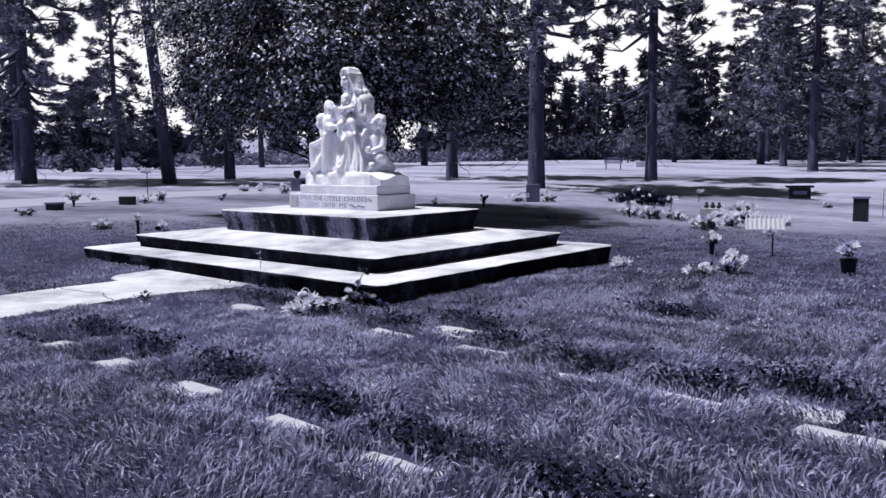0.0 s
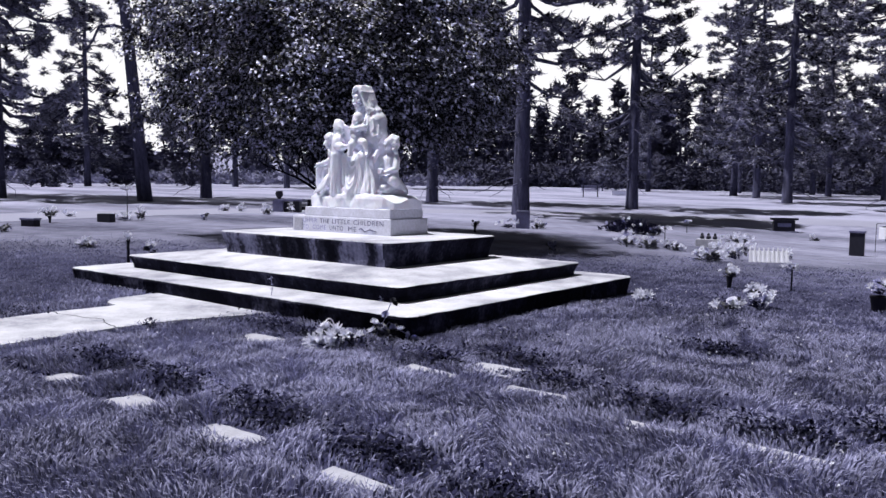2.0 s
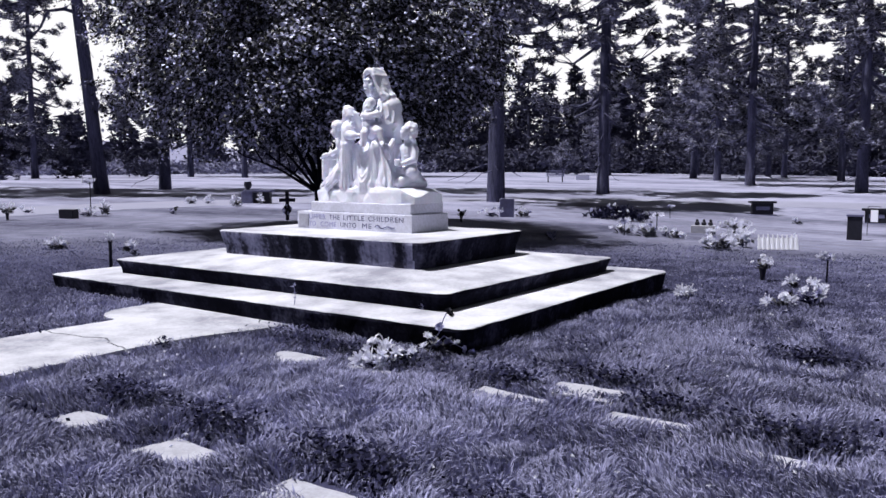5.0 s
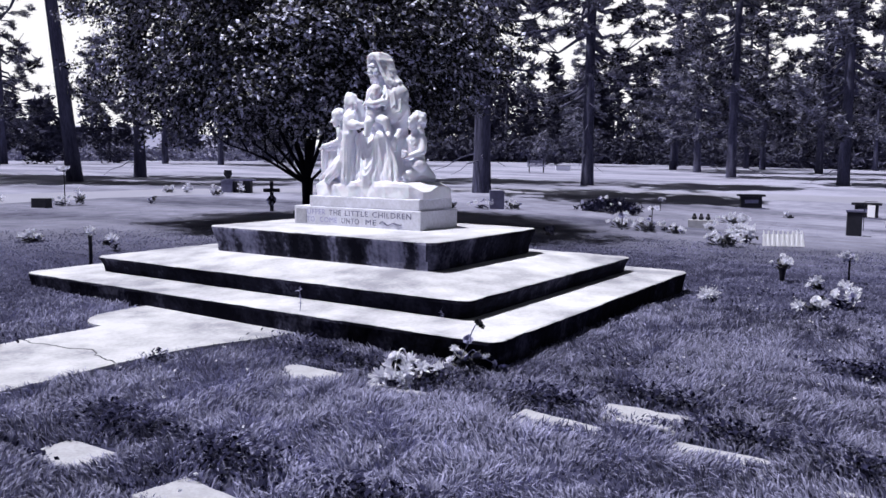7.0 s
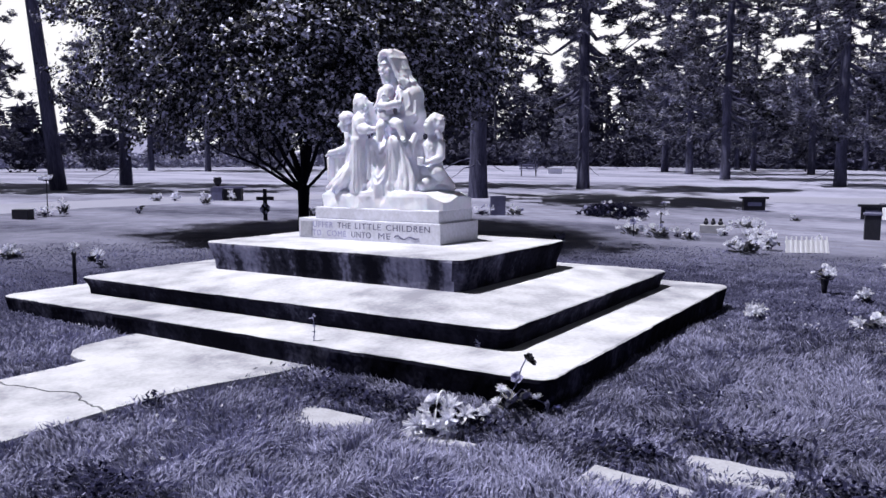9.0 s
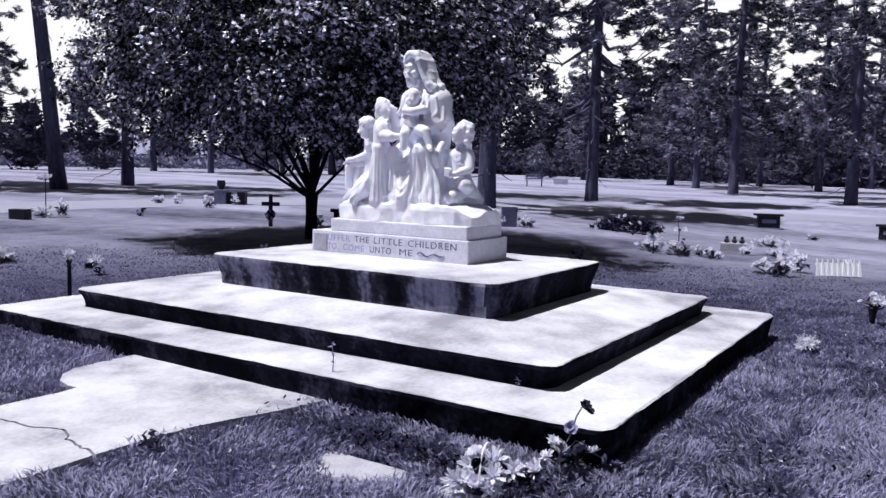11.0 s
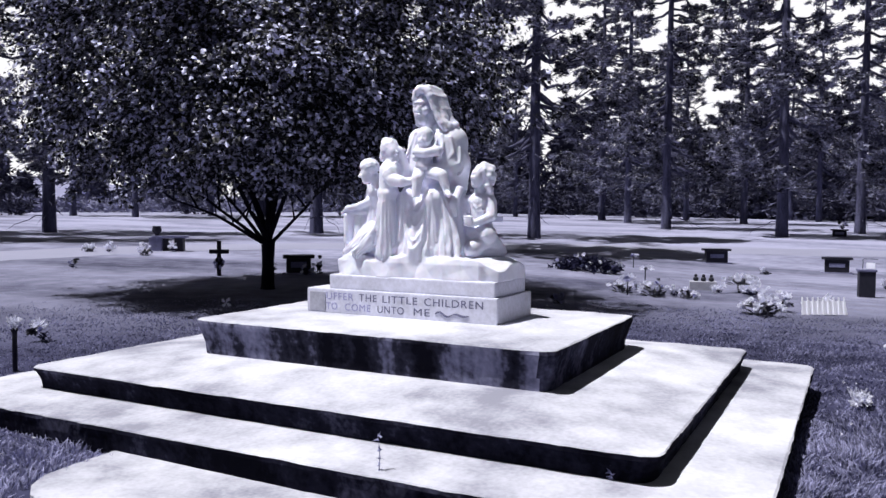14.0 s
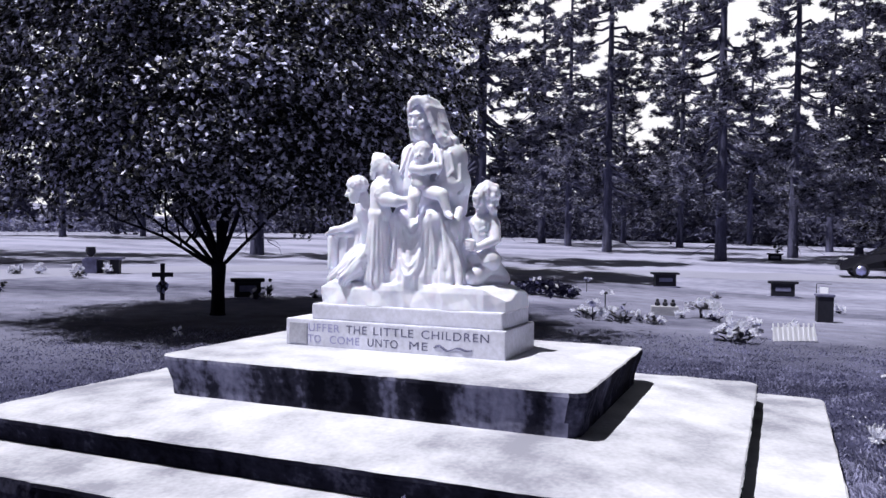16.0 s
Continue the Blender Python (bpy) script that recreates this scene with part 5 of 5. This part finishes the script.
def sprig():
    """The silk stem that leans on the corner of the lower step."""
    ob = thing("silk_flower", "pale drooping silk flower stem leaning on the step", "flowers", at=(4.42, 6.78, 0.3))
    v, f = tube_np([(0, 0, 0), (0.05, -0.02, 0.12), (0.09, -0.05, 0.2), (0.12, -0.07, 0.3), (0.13, -0.1, 0.365), (0.12, -0.13, 0.355)], [0.006, 0.006, 0.005, 0.005, 0.004, 0.003], 6)
    part("stem", mesh_of("stem", v, f, M_GREYPETAL, True), None, ob)
    for e in ((0.24, -0.2, 0.06), (0.2, -0.14, 0.1), (0.02, 0.04, 0.09), (0.1, -0.05, 0.1)):
        v, f = tube_np([(0.05, -0.02, 0.1), (e[0] * 0.5 + 0.03, e[1] * 0.5, e[2] + 0.07), e], [0.004, 0.004, 0.003], 5)
        part("twig", mesh_of("twig", v, f, M_GREYPETAL, True), None, ob)
    lf = part("leaves", LEAVES[0], None, ob)
    lf.location, lf.scale = (0.08, -0.05, 0.04), (0.7, 0.7, 0.8)
    rng = random.Random(3)
    for k, (x, y, z) in enumerate([(0.12, -0.13, 0.34), (0.13, -0.11, 0.36), (0.1, -0.05, 0.24), (0.03, 0.02, 0.17), (0.1, -0.05, 0.1), (0.14, -0.1, 0.12), (0.2, -0.14, 0.1), (0.06, 0.0, 0.14), (0.24, -0.2, 0.06), (0.02, 0.04, 0.09), (0.27, -0.24, 0.03)]):
        b = part("blossom", DIM[1] if k < 2 else DIM[0] if k % 3 else BLOOMS[0], None, ob)
        b.matrix_basis = pose(x, y, z, rng.uniform(-60, 60), rng.uniform(-90, 0), rng.uniform(0, 360)) @ Matrix.Scale(0.65, 4)
    v, f = tube_np([(-0.34 + 0.1 * math.cos(a), 0.2 + 0.02 * math.cos(a), 0.06 + 0.17 * math.sin(a)) for a in [math.pi * i / 12 for i in range(13)]], [0.006] * 13, 6)
    part("basket_handle", mesh_of("basket_handle", v, f, M_PAINT, True), None, ob, "white arched basket handle")


sprig()


def grave_bench(x, y, turn, label, mat=M_GRANITE, wide=0.95, high=0.43):
    ob = thing("memorial_bench", label, "bench", "memorial benches", at=(x, y, gz(x, y)), turn=turn)
    part("seat_slab", box((0.36, wide, 0.075), (0, 0, high - 0.037), 0.01), mat, ob)
    part("pedestal", box((0.26, wide * 0.78, high - 0.1), (0, 0, (high - 0.1) / 2 + 0.02), 0.008), mat, ob)
    part("plaque", box((0.012, wide * 0.5, 0.13), (-0.136, 0, high * 0.5), 0.003), M_PLAQUE, ob, "paler inscribed panel")
    part("footing", box((0.4, wide * 1.05, 0.05), (0, 0, 0.005), 0.008), M_GREYGRANITE, ob)
    return ob


grave_bench(30.87, 10.72, 25, "black granite memorial bench with a paler panel", wide=0.95, high=0.52)
grave_bench(30.3, 6.86, 5, "black granite memorial bench on the dry lawn", wide=0.92, high=0.52)
grave_bench(53.44, 7.26, 0, "far dark memorial bench with flowers on top", wide=0.95, high=0.45)
bouquet(53.44, 7.11, 8, 0.28, 0.6, 95, "dark flowers set on a memorial bench", 7, "", 2.2, gz(53.44, 7.11) + 0.44)
b = grave_bench(15.83, 17.53, 40, "dark stone bench with an overhanging seat under the leafy tree", wide=0.7)


def urn_bench():
    ob = thing("urn_bench", "grey granite bench with a round urn on its end block", "bench", at=(19.55, 25.4, gz(19.55, 25.4)), turn=31)
    part("seat_slab", box((0.38, 1.05, 0.07), (0, -0.05, 0.46), 0.01), M_GREYGRANITE, ob)
    part("end_block", box((0.36, 0.4, 0.44), (0, 0.36, 0.22), 0.01), M_GREYGRANITE, ob)
    part("leg", box((0.3, 0.26, 0.42), (0, -0.34, 0.21), 0.008), M_GRANITE, ob)
    part("backing", box((0.2, 0.2, 0.4), (0.02, 0.1, 0.2), 0.008), M_GRANITE, ob, "dark inner block")
    part("urn", lathe([(0.07, 0.0), (0.06, 0.03), (0.13, 0.12), (0.15, 0.2), (0.12, 0.27), (0.14, 0.3), (0.12, 0.3), (0.1, 0.26)], 18, (0, 0.36, 0.49)), M_GRANITE, ob, "dark rounded urn")


urn_bench()


def cross():
    ob = thing("grave_cross", "dark wooden grave cross with a small wreath", "cross", at=(14.32, 18.5, gz(14.32, 18.5)), turn=38)
    ob.scale = (0.92, 0.89, 1.0)
    part("upright", box((0.07, 0.1, 0.78), (0, 0, 0.36), 0.008), M_GRANITE, ob)
    part("crossbar", box((0.066, 0.46, 0.09), (0, 0, 0.52), 0.008), M_GRANITE, ob)
    for k in range(9):
        a = k * 0.7
        f = part("blossom", DIM[k % 2], None, ob)
        f.matrix_basis = pose(-0.05, 0.09 * math.cos(a), 0.27 + 0.09 * math.sin(a), 0, -80, k * 40)


cross()


def pinwheel(x, y, z):
    ob = thing("pinwheel", "white pinwheel on a thin stake over the shaded turf", "pinwheel", at=(x, y, gz(x, y)), turn=210)
    part("stake", lathe([(0.006, -0.05), (0.006, z)], 6), M_GREYGRANITE, ob)
    for k in range(4):
        bm = bmesh.new()
        a = radians(90 * k + 20)
        c, s = math.cos(a), math.sin(a)
        pts = [(0.012, 0, 0), (0.02, 0.07, 0.012), (-0.01, 0.065, 0.055), (0.03, 0.02, 0.04)]
        vs = [bm.verts.new((px, py * c - pz * s, z + py * s + pz * c)) for px, py, pz in pts]
        bm.faces.new(vs)
        bmesh.ops.solidify(bm, geom=bm.faces[:], thickness=0.003)
        part("vane", bm, M_PAINT, ob)


pinwheel(9.92, 14.3, 0.16)


def stake_post():
    ob = thing("garden_stake", "dark upright stake with a pale flower head", "stake", at=(5.9, 13.22, gz(5.9, 13.22)))
    part("post", lathe([(0.022, -0.05), (0.022, 0.4), (0.016, 0.42), (0.014, 0.44), (0.0, 0.45)], 10), M_GRANITE, ob)
    part("cap", lathe([(0.028, 0.38), (0.032, 0.395), (0.028, 0.41)], 10), M_GRANITE, ob)
    for k in range(3):
        f = part("blossom", BLOOMS[k], None, ob)
        f.matrix_basis = pose(-0.02 * k, 0.03 * (k - 1), 0.45, 0, -50, 80 * k) @ Matrix.Scale(0.95, 4)


stake_post()


def dark_stone(name, x, y, size, turn, label, category, lid=True, mat=M_GRANITE):
    ob = thing(name, label, category, at=(x, y, gz(x, y)), turn=turn)
    part("body", box(size, (0, 0, size[2] / 2 - 0.01), 0.012), mat, ob)
    if lid:
        part("cap", box((size[0] * 1.15, size[1] * 1.15, 0.05), (0, 0, size[2]), 0.01), M_GREYGRANITE, ob)
    return ob


dark_stone("pillar_stone", 20.05, 6.08, (0.28, 0.31, 0.56), 8, "dark square pillar stone with a flat cap", "gravestone")
dark_stone("dark_box", 8.60, 22.24, (0.24, 0.36, 0.18), 25, "low black box-shaped grave marker", "gravestone")
dark_stone("dark_box", 10.94, 22.92, (0.25, 0.4, 0.24), 25, "low black box-shaped grave marker with white flowers", "gravestone", False)
dark_stone("upright_stone", 20.09, 15.33, (0.16, 0.42, 0.55), 35, "upright grey gravestone below a pine", "gravestone", False, M_GREYGRANITE)
dark_stone("pale_stone", 18.91, 9.18, (0.3, 0.55, 0.2), 12, "pale low gravestone with small dark ornaments on top", "gravestone", False, M_MARKER)
for k in range(3):
    y = 9.01 + 0.16 * k
    ob = thing("ornament", "small rounded dark ornament on a pale gravestone", "ornament", "ornaments on the stone", at=(18.91, y, gz(18.91, 9.18) + 0.19))
    part("body", lathe([(0.035, 0), (0.055, 0.02), (0.058, 0.06), (0.035, 0.09)], 12), M_GRANITE, ob)
    part("top", lathe([(0.02, 0.085), (0.036, 0.105), (0.034, 0.13), (0.014, 0.15)], 12), M_GRANITE, ob)


def picket_fence():
    a, c = Vector((15.27, 7.0)), Vector((15.6, 6.4))
    ob = thing("picket_fence", "small white picket border fence on a grave", "fence", at=(a.x, a.y, gz(a.x, a.y)), turn=math.degrees(math.atan2(c.y - a.y, c.x - a.x)))
    n, length = 9, (c - a).length
    for k in range(n):
        bm = box((0.055, 0.014, 0.26), (length * k / (n - 1), 0, 0.13), 0.003)
        for v in bm.verts:
            if v.co.z > 0.25:
                v.co.x = length * k / (n - 1) + (v.co.x - length * k / (n - 1)) * 0.3
                v.co.z += 0.03
        part("picket", bm, M_PAINT, ob)
    for z in (0.05, 0.2):
        part("rail", box((length + 0.05, 0.012, 0.035), (length / 2, 0.015, z), 0.003), M_PAINT, ob)
    part("panel", box((length, 0.006, 0.22), (length / 2, 0.008, 0.12), 0.002), M_PAINT, ob)
    ob.matrix_basis = ob.matrix_basis @ Matrix.Rotation(radians(-15), 4, "X")


picket_fence()
wb = thing("white_banner", "small white garden banner on a wire stand", "banner", at=(22.45, 5.98, gz(22.45, 5.98)), turn=55)
part("cloth", box((0.22, 0.014, 0.3), (0, 0, 0.5), 0.004), M_PAINT, wb)
v, f = tube_np([(0.2, 0, -0.05), (0.2, 0, 0.72), (0.17, 0, 0.74), (-0.18, 0, 0.74)], [0.008] * 4, 6)
part("wire_stand", mesh_of("wire_stand", v, f, M_GRANITE, True), None, wb)


def park_seat(x, y, turn):
    ob = thing("park_bench", "far wooden slatted bench on the sunlit lawn", "bench", "far benches", at=(x, y, gz(x, y)), turn=turn)
    for k in range(3):
        part("seat_slat", box((1.4, 0.12, 0.04), (0, -0.16 + 0.15 * k, 0.45), 0.006), M_WOOD, ob)
        part("back_slat", box((1.4, 0.03, 0.1), (0, 0.24 + 0.03 * k, 0.56 + 0.15 * k), 0.006), M_WOOD, ob)
    for sx in (-0.55, 0.55):
        part("leg", box((0.07, 0.42, 0.44), (sx, 0, 0.21), 0.008), M_GRANITE, ob)
        part("back_post", box((0.06, 0.05, 0.5), (sx, 0.27, 0.68), 0.008), M_GRANITE, ob)


park_seat(56.0, 32.2, -60)
tb = thing("stone_box", "pale low stone box monument on the far lawn", "gravestone", at=(63.6, 33.5, gz(63.6, 33.5)), turn=-60)
part("body", box((1.2, 0.5, 0.42), (0, 0, 0.2), 0.02), M_PAINT, tb)
part("cap", box((1.3, 0.6, 0.06), (0, 0, 0.43), 0.015), M_MARKER, tb)


def flower_bed():
    rng = np.random.default_rng(21)
    c = np.stack([rng.normal(size=260) * 0.22, rng.uniform(-0.95, 0.95, 260), 0.05 + 0.32 * rng.random(260)], 1)
    c[:, 2] *= np.sqrt(np.clip(1 - (c[:, 1] / 1.0) ** 2, 0.1, 1))
    v, f = sprays(c, 0.13, 9, 0.022, rng)
    ob = thing("flower_bed", "low dark leafy shrub bed with pale blooms", "shrub", at=(22.2, 12.75, gz(22.2, 12.75)), turn=-18)
    part("foliage", mesh_of("foliage", v, f, M_WEED), None, ob)
    for k in range(26):
        q = part("blossom", DIM[0] if k % 3 else BLOOMS[0], None, ob)
        p = c[k * 9]
        q.matrix_basis = pose(p[0] - 0.1, p[1], p[2] + 0.08, k * 20, -50, k * 50)


flower_bed()


def car():
    """A black hatchback parked on the lane, of which the front half shows."""
    ob = thing("parked_car", "black hatchback parked on the cemetery lane", "car", at=(40.72, 2.52, gz(40.72, 2.52) + 0.03), turn=93)
    side = [(-2.15, 0.35), (-2.2, 0.75), (-2.05, 1.05), (-1.75, 1.42), (-1.2, 1.52), (-0.3, 1.5), (0.25, 1.36), (0.95, 1.0), (1.6, 0.9), (2.0, 0.74), (2.15, 0.5), (2.12, 0.3)]
    bm = bmesh.new()
    rows = []
    for w, k in ((-0.86, 0.96), (-0.8, 1.0), (0.8, 1.0), (0.86, 0.96)):
        rows.append([bm.verts.new((x * (0.985 if abs(w) > 0.83 else 1), w * (0.8 if z > 1.1 else 1.0), 0.3 + (z - 0.3) * k)) for x, z in side])
    for a, c in zip(rows, rows[1:]):
        for i in range(len(side)):
            j = (i + 1) % len(side)
            bm.faces.new((a[i], c[i], c[j], a[j]))
    bm.faces.new(rows[0][::-1])
    bm.faces.new(rows[-1])
    bmesh.ops.recalc_face_normals(bm, faces=bm.faces)
    part("body", bm, M_CAR, ob)
    for sy in (-1, 1):
        bm = bmesh.new()
        vs = [bm.verts.new((x, sy * 0.872 * (0.83 if z > 1.1 else 0.99), z)) for x, z in ((-1.7, 1.05), (-1.5, 1.34), (-0.3, 1.4), (0.2, 1.28), (0.75, 1.02))]
        bm.faces.new(vs)
        bmesh.ops.solidify(bm, geom=bm.faces[:], thickness=0.012)
        part("side_window", bm, M_GLASS, ob)
        part("headlight", box((0.32, 0.22, 0.12), (1.84, sy * 0.66, 0.76), 0.04), M_LAMP, ob, "clear bright headlight")
        for x in (1.32, -1.32):
            wheel = part("wheel", lathe([(0.2, -0.09), (0.3, -0.1), (0.325, -0.07), (0.325, 0.07), (0.3, 0.1), (0.2, 0.09)], 24), M_TYRE, ob)
            wheel.matrix_basis = pose(x, sy * 0.8, 0.3, 90, 0, 0)
            part("rim", lathe([(0.02, -0.095), (0.21, -0.1), (0.21, 0.1), (0.02, 0.095)], 10), M_RIM, wheel, "pale alloy rim")
    bm = box((0.05, 1.3, 0.42), (0.62, 0, 1.17), 0.01)
    bmesh.ops.rotate(bm, verts=bm.verts, cent=(0.62, 0, 1.17), matrix=Matrix.Rotation(radians(-62), 3, "Y"))
    part("windscreen", bm, M_GLASS, ob)
    part("mirror", box((0.1, 0.16, 0.12), (0.55, 0.93, 1.03), 0.03), M_CAR, ob)


car()

for i, (x, y, z) in enumerate(MARKERS):
    rnd = random.Random(i)
    ob = thing("flat_marker", "worn flat stone grave marker sunk in long grass", "grave marker", "flat markers in rows", at=(x, y, z - 0.002), turn=rnd.uniform(-4, 4))
    bm = box((SIZE[0], SIZE[1], 0.1), (0, 0, -0.05), 0.012)
    bmesh.ops.subdivide_edges(bm, edges=[e for e in bm.edges if e.calc_length() > 0.2], cuts=4, use_grid_fill=True)
    for vert in bm.verts:
        vert.co += Vector((0, 0, 0.008)) * noise.noise(vert.co * 14 + Vector((i, 0, 0)))
    part("stone", bm, M_MARKER, ob)
    ob.matrix_basis = ob.matrix_basis @ pose(0, 0, 0, rnd.uniform(-2, 2), rnd.uniform(-1, 2), 0)


# ---- grass ----
def clear_of_paving(x, y, gap=0.0):
    ok = ~((x > 4.66 - gap) & (x < 9.14 + gap) & (y > 6.6 - gap) & (y < 12.5 + gap))
    ok &= ~((x < 4.7) & (x > -9) & (y > 8.79 - gap) & (y < 9.89 + gap))
    ok &= ~((x > 3.85 - gap) & (x < 4.7) & (y > 8.66 - gap) & (y < 10.38 + gap))
    return ok


def blades(x, y, h, w, lean, rng, dry=None):
    """Bent grass blades: vertices and faces."""
    n = len(x)
    z = ground_height(x, y) - 0.006
    az = value_noise(x, y, 0.35, 3) * 9 + rng.normal(size=n) * 0.9
    d = np.stack([np.cos(az), np.sin(az), np.zeros(n)], 1)
    tw = rng.random(n) * 6.283
    s = np.stack([np.cos(tw), np.sin(tw), np.zeros(n)], 1) * w[:, None]
    base = np.stack([x, y, z], 1)
    up = np.array([0, 0, 1.0])
    mid = base + up * (h * 0.55)[:, None] + d * (h * lean * 0.35)[:, None]
    tip = base + up * (h * (1 - 0.35 * lean))[:, None] + d * (h * lean)[:, None]
    v = np.stack([base - s, base + s, mid + s * 0.8, mid - s * 0.8, tip], 1).reshape(-1, 3)
    i = np.arange(n)[:, None] * 5
    return v, [*(i + [0, 1, 2, 3]).tolist(), *(i + [3, 2, 4]).tolist()]


def build_grass():
    rng = np.random.default_rng(77)
    for name, count, lo, hi, width, height, label in (
            ("near_grass", 230000, 2.2, 7.5, 0.0052, 0.075, "long tufted grass between the markers"),
            ("middle_grass", 130000, 7.5, 15.0, 0.008, 0.045, "uneven mown grass round the monument"),
            ("outer_grass", 30000, 14.0, 24.0, 0.01, 0.012, "short mown grass of the outer lawn")):
        # spread over the sector that the walk looks across
        r = np.sqrt(lo ** 2 + (hi ** 2 - lo ** 2) * rng.random(count))
        if lo > 7:
            r = lo + (hi - lo) * rng.random(count) ** 0.8
        a = np.radians(-6 + 92 * rng.random(count))
        k = rng.random(count)
        x, y = r * np.cos(a) - 0.6 + 1.6 * k, r * np.sin(a) + 1.3 + 3.6 * k
        ok = clear_of_paving(x, y)
        clump = value_noise(x, y, 0.22, 5) * 0.6 + value_noise(x, y, 0.9, 6) * 0.4
        keep = clump > 0.22 * rng.random(count)
        h = height * (0.45 + 1.1 * clump) * np.where(lo < 10, np.clip(1.25 - r / 20, 0.4, 1), 1) * (0.7 + 0.6 * rng.random(count))
        for mx, my, mz in MARKERS:
            open_face = (mx < 3 and my > 6) or my > 7.5
            inside = np.hypot((x - mx - (0.03 if open_face else 0.09)) / (0.15 if open_face else 0.09), (y - my) / 0.28) < 0.8 + 0.35 * value_noise(x, y, 0.1, 9)
            keep &= ~inside | (abs(mx - 4.16) < 0.01)
            h[(x > mx - 0.4) & (x < mx) & (np.abs(y - my) < 0.34)] *= 1.0 if open_face else 1.3
        ok &= keep
        x, y, h = x[ok], y[ok], h[ok]
        w = width * (0.6 + 0.8 * rng.random(len(x)))
        lean = 0.25 + 0.75 * rng.random(len(x))
        v, f = blades(x, y, h, w, lean, rng)
        tagged(new(name, mesh_of(name, v, f, M_LAWN if lo > 7 else M_GRASS)), label, "grass", kind="stuff")


build_grass()


def weeds():
    """Broad-leaved weeds along the far edges of the markers, and in hollows; their near-black colour paints the shade
    there.
    """
    rng = np.random.default_rng(31)
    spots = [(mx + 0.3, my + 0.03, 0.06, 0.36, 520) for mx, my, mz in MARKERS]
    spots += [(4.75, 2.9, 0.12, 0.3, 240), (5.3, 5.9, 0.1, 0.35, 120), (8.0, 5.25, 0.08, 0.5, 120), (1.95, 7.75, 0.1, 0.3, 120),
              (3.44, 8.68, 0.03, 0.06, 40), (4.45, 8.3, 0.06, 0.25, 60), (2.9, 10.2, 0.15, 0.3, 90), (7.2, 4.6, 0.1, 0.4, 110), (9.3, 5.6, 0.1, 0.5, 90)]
    n = [k for *_, k in spots]
    x = np.concatenate([rng.normal(sx, sa, k) for sx, sy, sa, sb, k in spots])
    y = np.concatenate([rng.normal(sy, sb * 0.6, k) for sx, sy, sa, sb, k in spots])
    ok = clear_of_paving(x, y, -0.05)
    for mx, my, mz in MARKERS:
        ok &= ~((np.abs(x - mx) < 0.19) & (np.abs(y - my) < 0.28))
    x, y = x[ok], y[ok]
    m = len(x)
    z = ground_height(x, y) + 0.01 + 0.1 * rng.random(m)
    c = np.stack([x, y, z], 1)
    az, el = rng.random(m) * 6.283, rng.normal(size=m) * 0.5
    d = np.stack([np.cos(az) * np.cos(el), np.sin(az) * np.cos(el), np.sin(el)], 1)
    s = np.stack([-np.sin(az), np.cos(az), rng.normal(size=m) * 0.4], 1)
    ln = (0.012 + 0.016 * rng.random(m))[:, None]
    v = np.stack([c - d * ln, c + s * ln * 0.5, c + d * ln, c - s * ln * 0.5], 1).reshape(-1, 3)
    tagged(new("weed_leaves", mesh_of("weed_leaves", v, np.arange(4 * m).reshape(-1, 4), M_WEED)), "broad weed leaves round the markers, blackened to paint the shade among them", "weeds", kind="stuff")
    # little white clover heads scattered in the turf
    k = 420
    r, a = 2.5 + 9 * rng.random(k) ** 0.9, np.radians(5 + 60 * rng.random(k))
    x, y = r * np.cos(a) - 0.3, r * np.sin(a) + 1.6
    ok = clear_of_paving(x, y, 0.1) & (value_noise(x, y, 0.9, 41) > 0.45)
    x, y = x[ok], y[ok]
    c = np.stack([x, y, ground_height(x, y) + 0.07], 1)
    v, f = sprays(c, 0.012, 12, 0.005, rng)
    tagged(new("clover_heads", mesh_of("clover_heads", v, f, M_WHITE)), "tiny white clover flowers dotted in the grass", "clover", kind="stuff")


weeds()


def sprout(x, y, z, high, seed):
    rng = np.random.default_rng(seed)
    ob = thing("weed_sprout", "thin dry weed stalk growing from a joint of the steps", "weed", "weeds in the joints", at=(x, y, z))
    s = np.arange(6) / 5
    v, f = tube_np(np.stack([0.015 * np.sin(s * 3), 0.01 * s, high * s], 1), 0.004 * (1 - 0.6 * s), 5)
    part("stalk", mesh_of("stalk", v, f, M_GREYPETAL, True), None, ob)
    for q in (0.15, 0.4, 0.6, 0.95):
        v, f = sprays(np.array([[0.01, 0.0, high * q]]), 0.03, 5, 0.006, rng)
        part("leaf", mesh_of("leaf", v, f, M_GREYPETAL), None, ob)


sprout(4.72, 8.5, 0.51, 0.2, 1)
sprout(5.13, 7.35, 0.51, 0.1, 2)
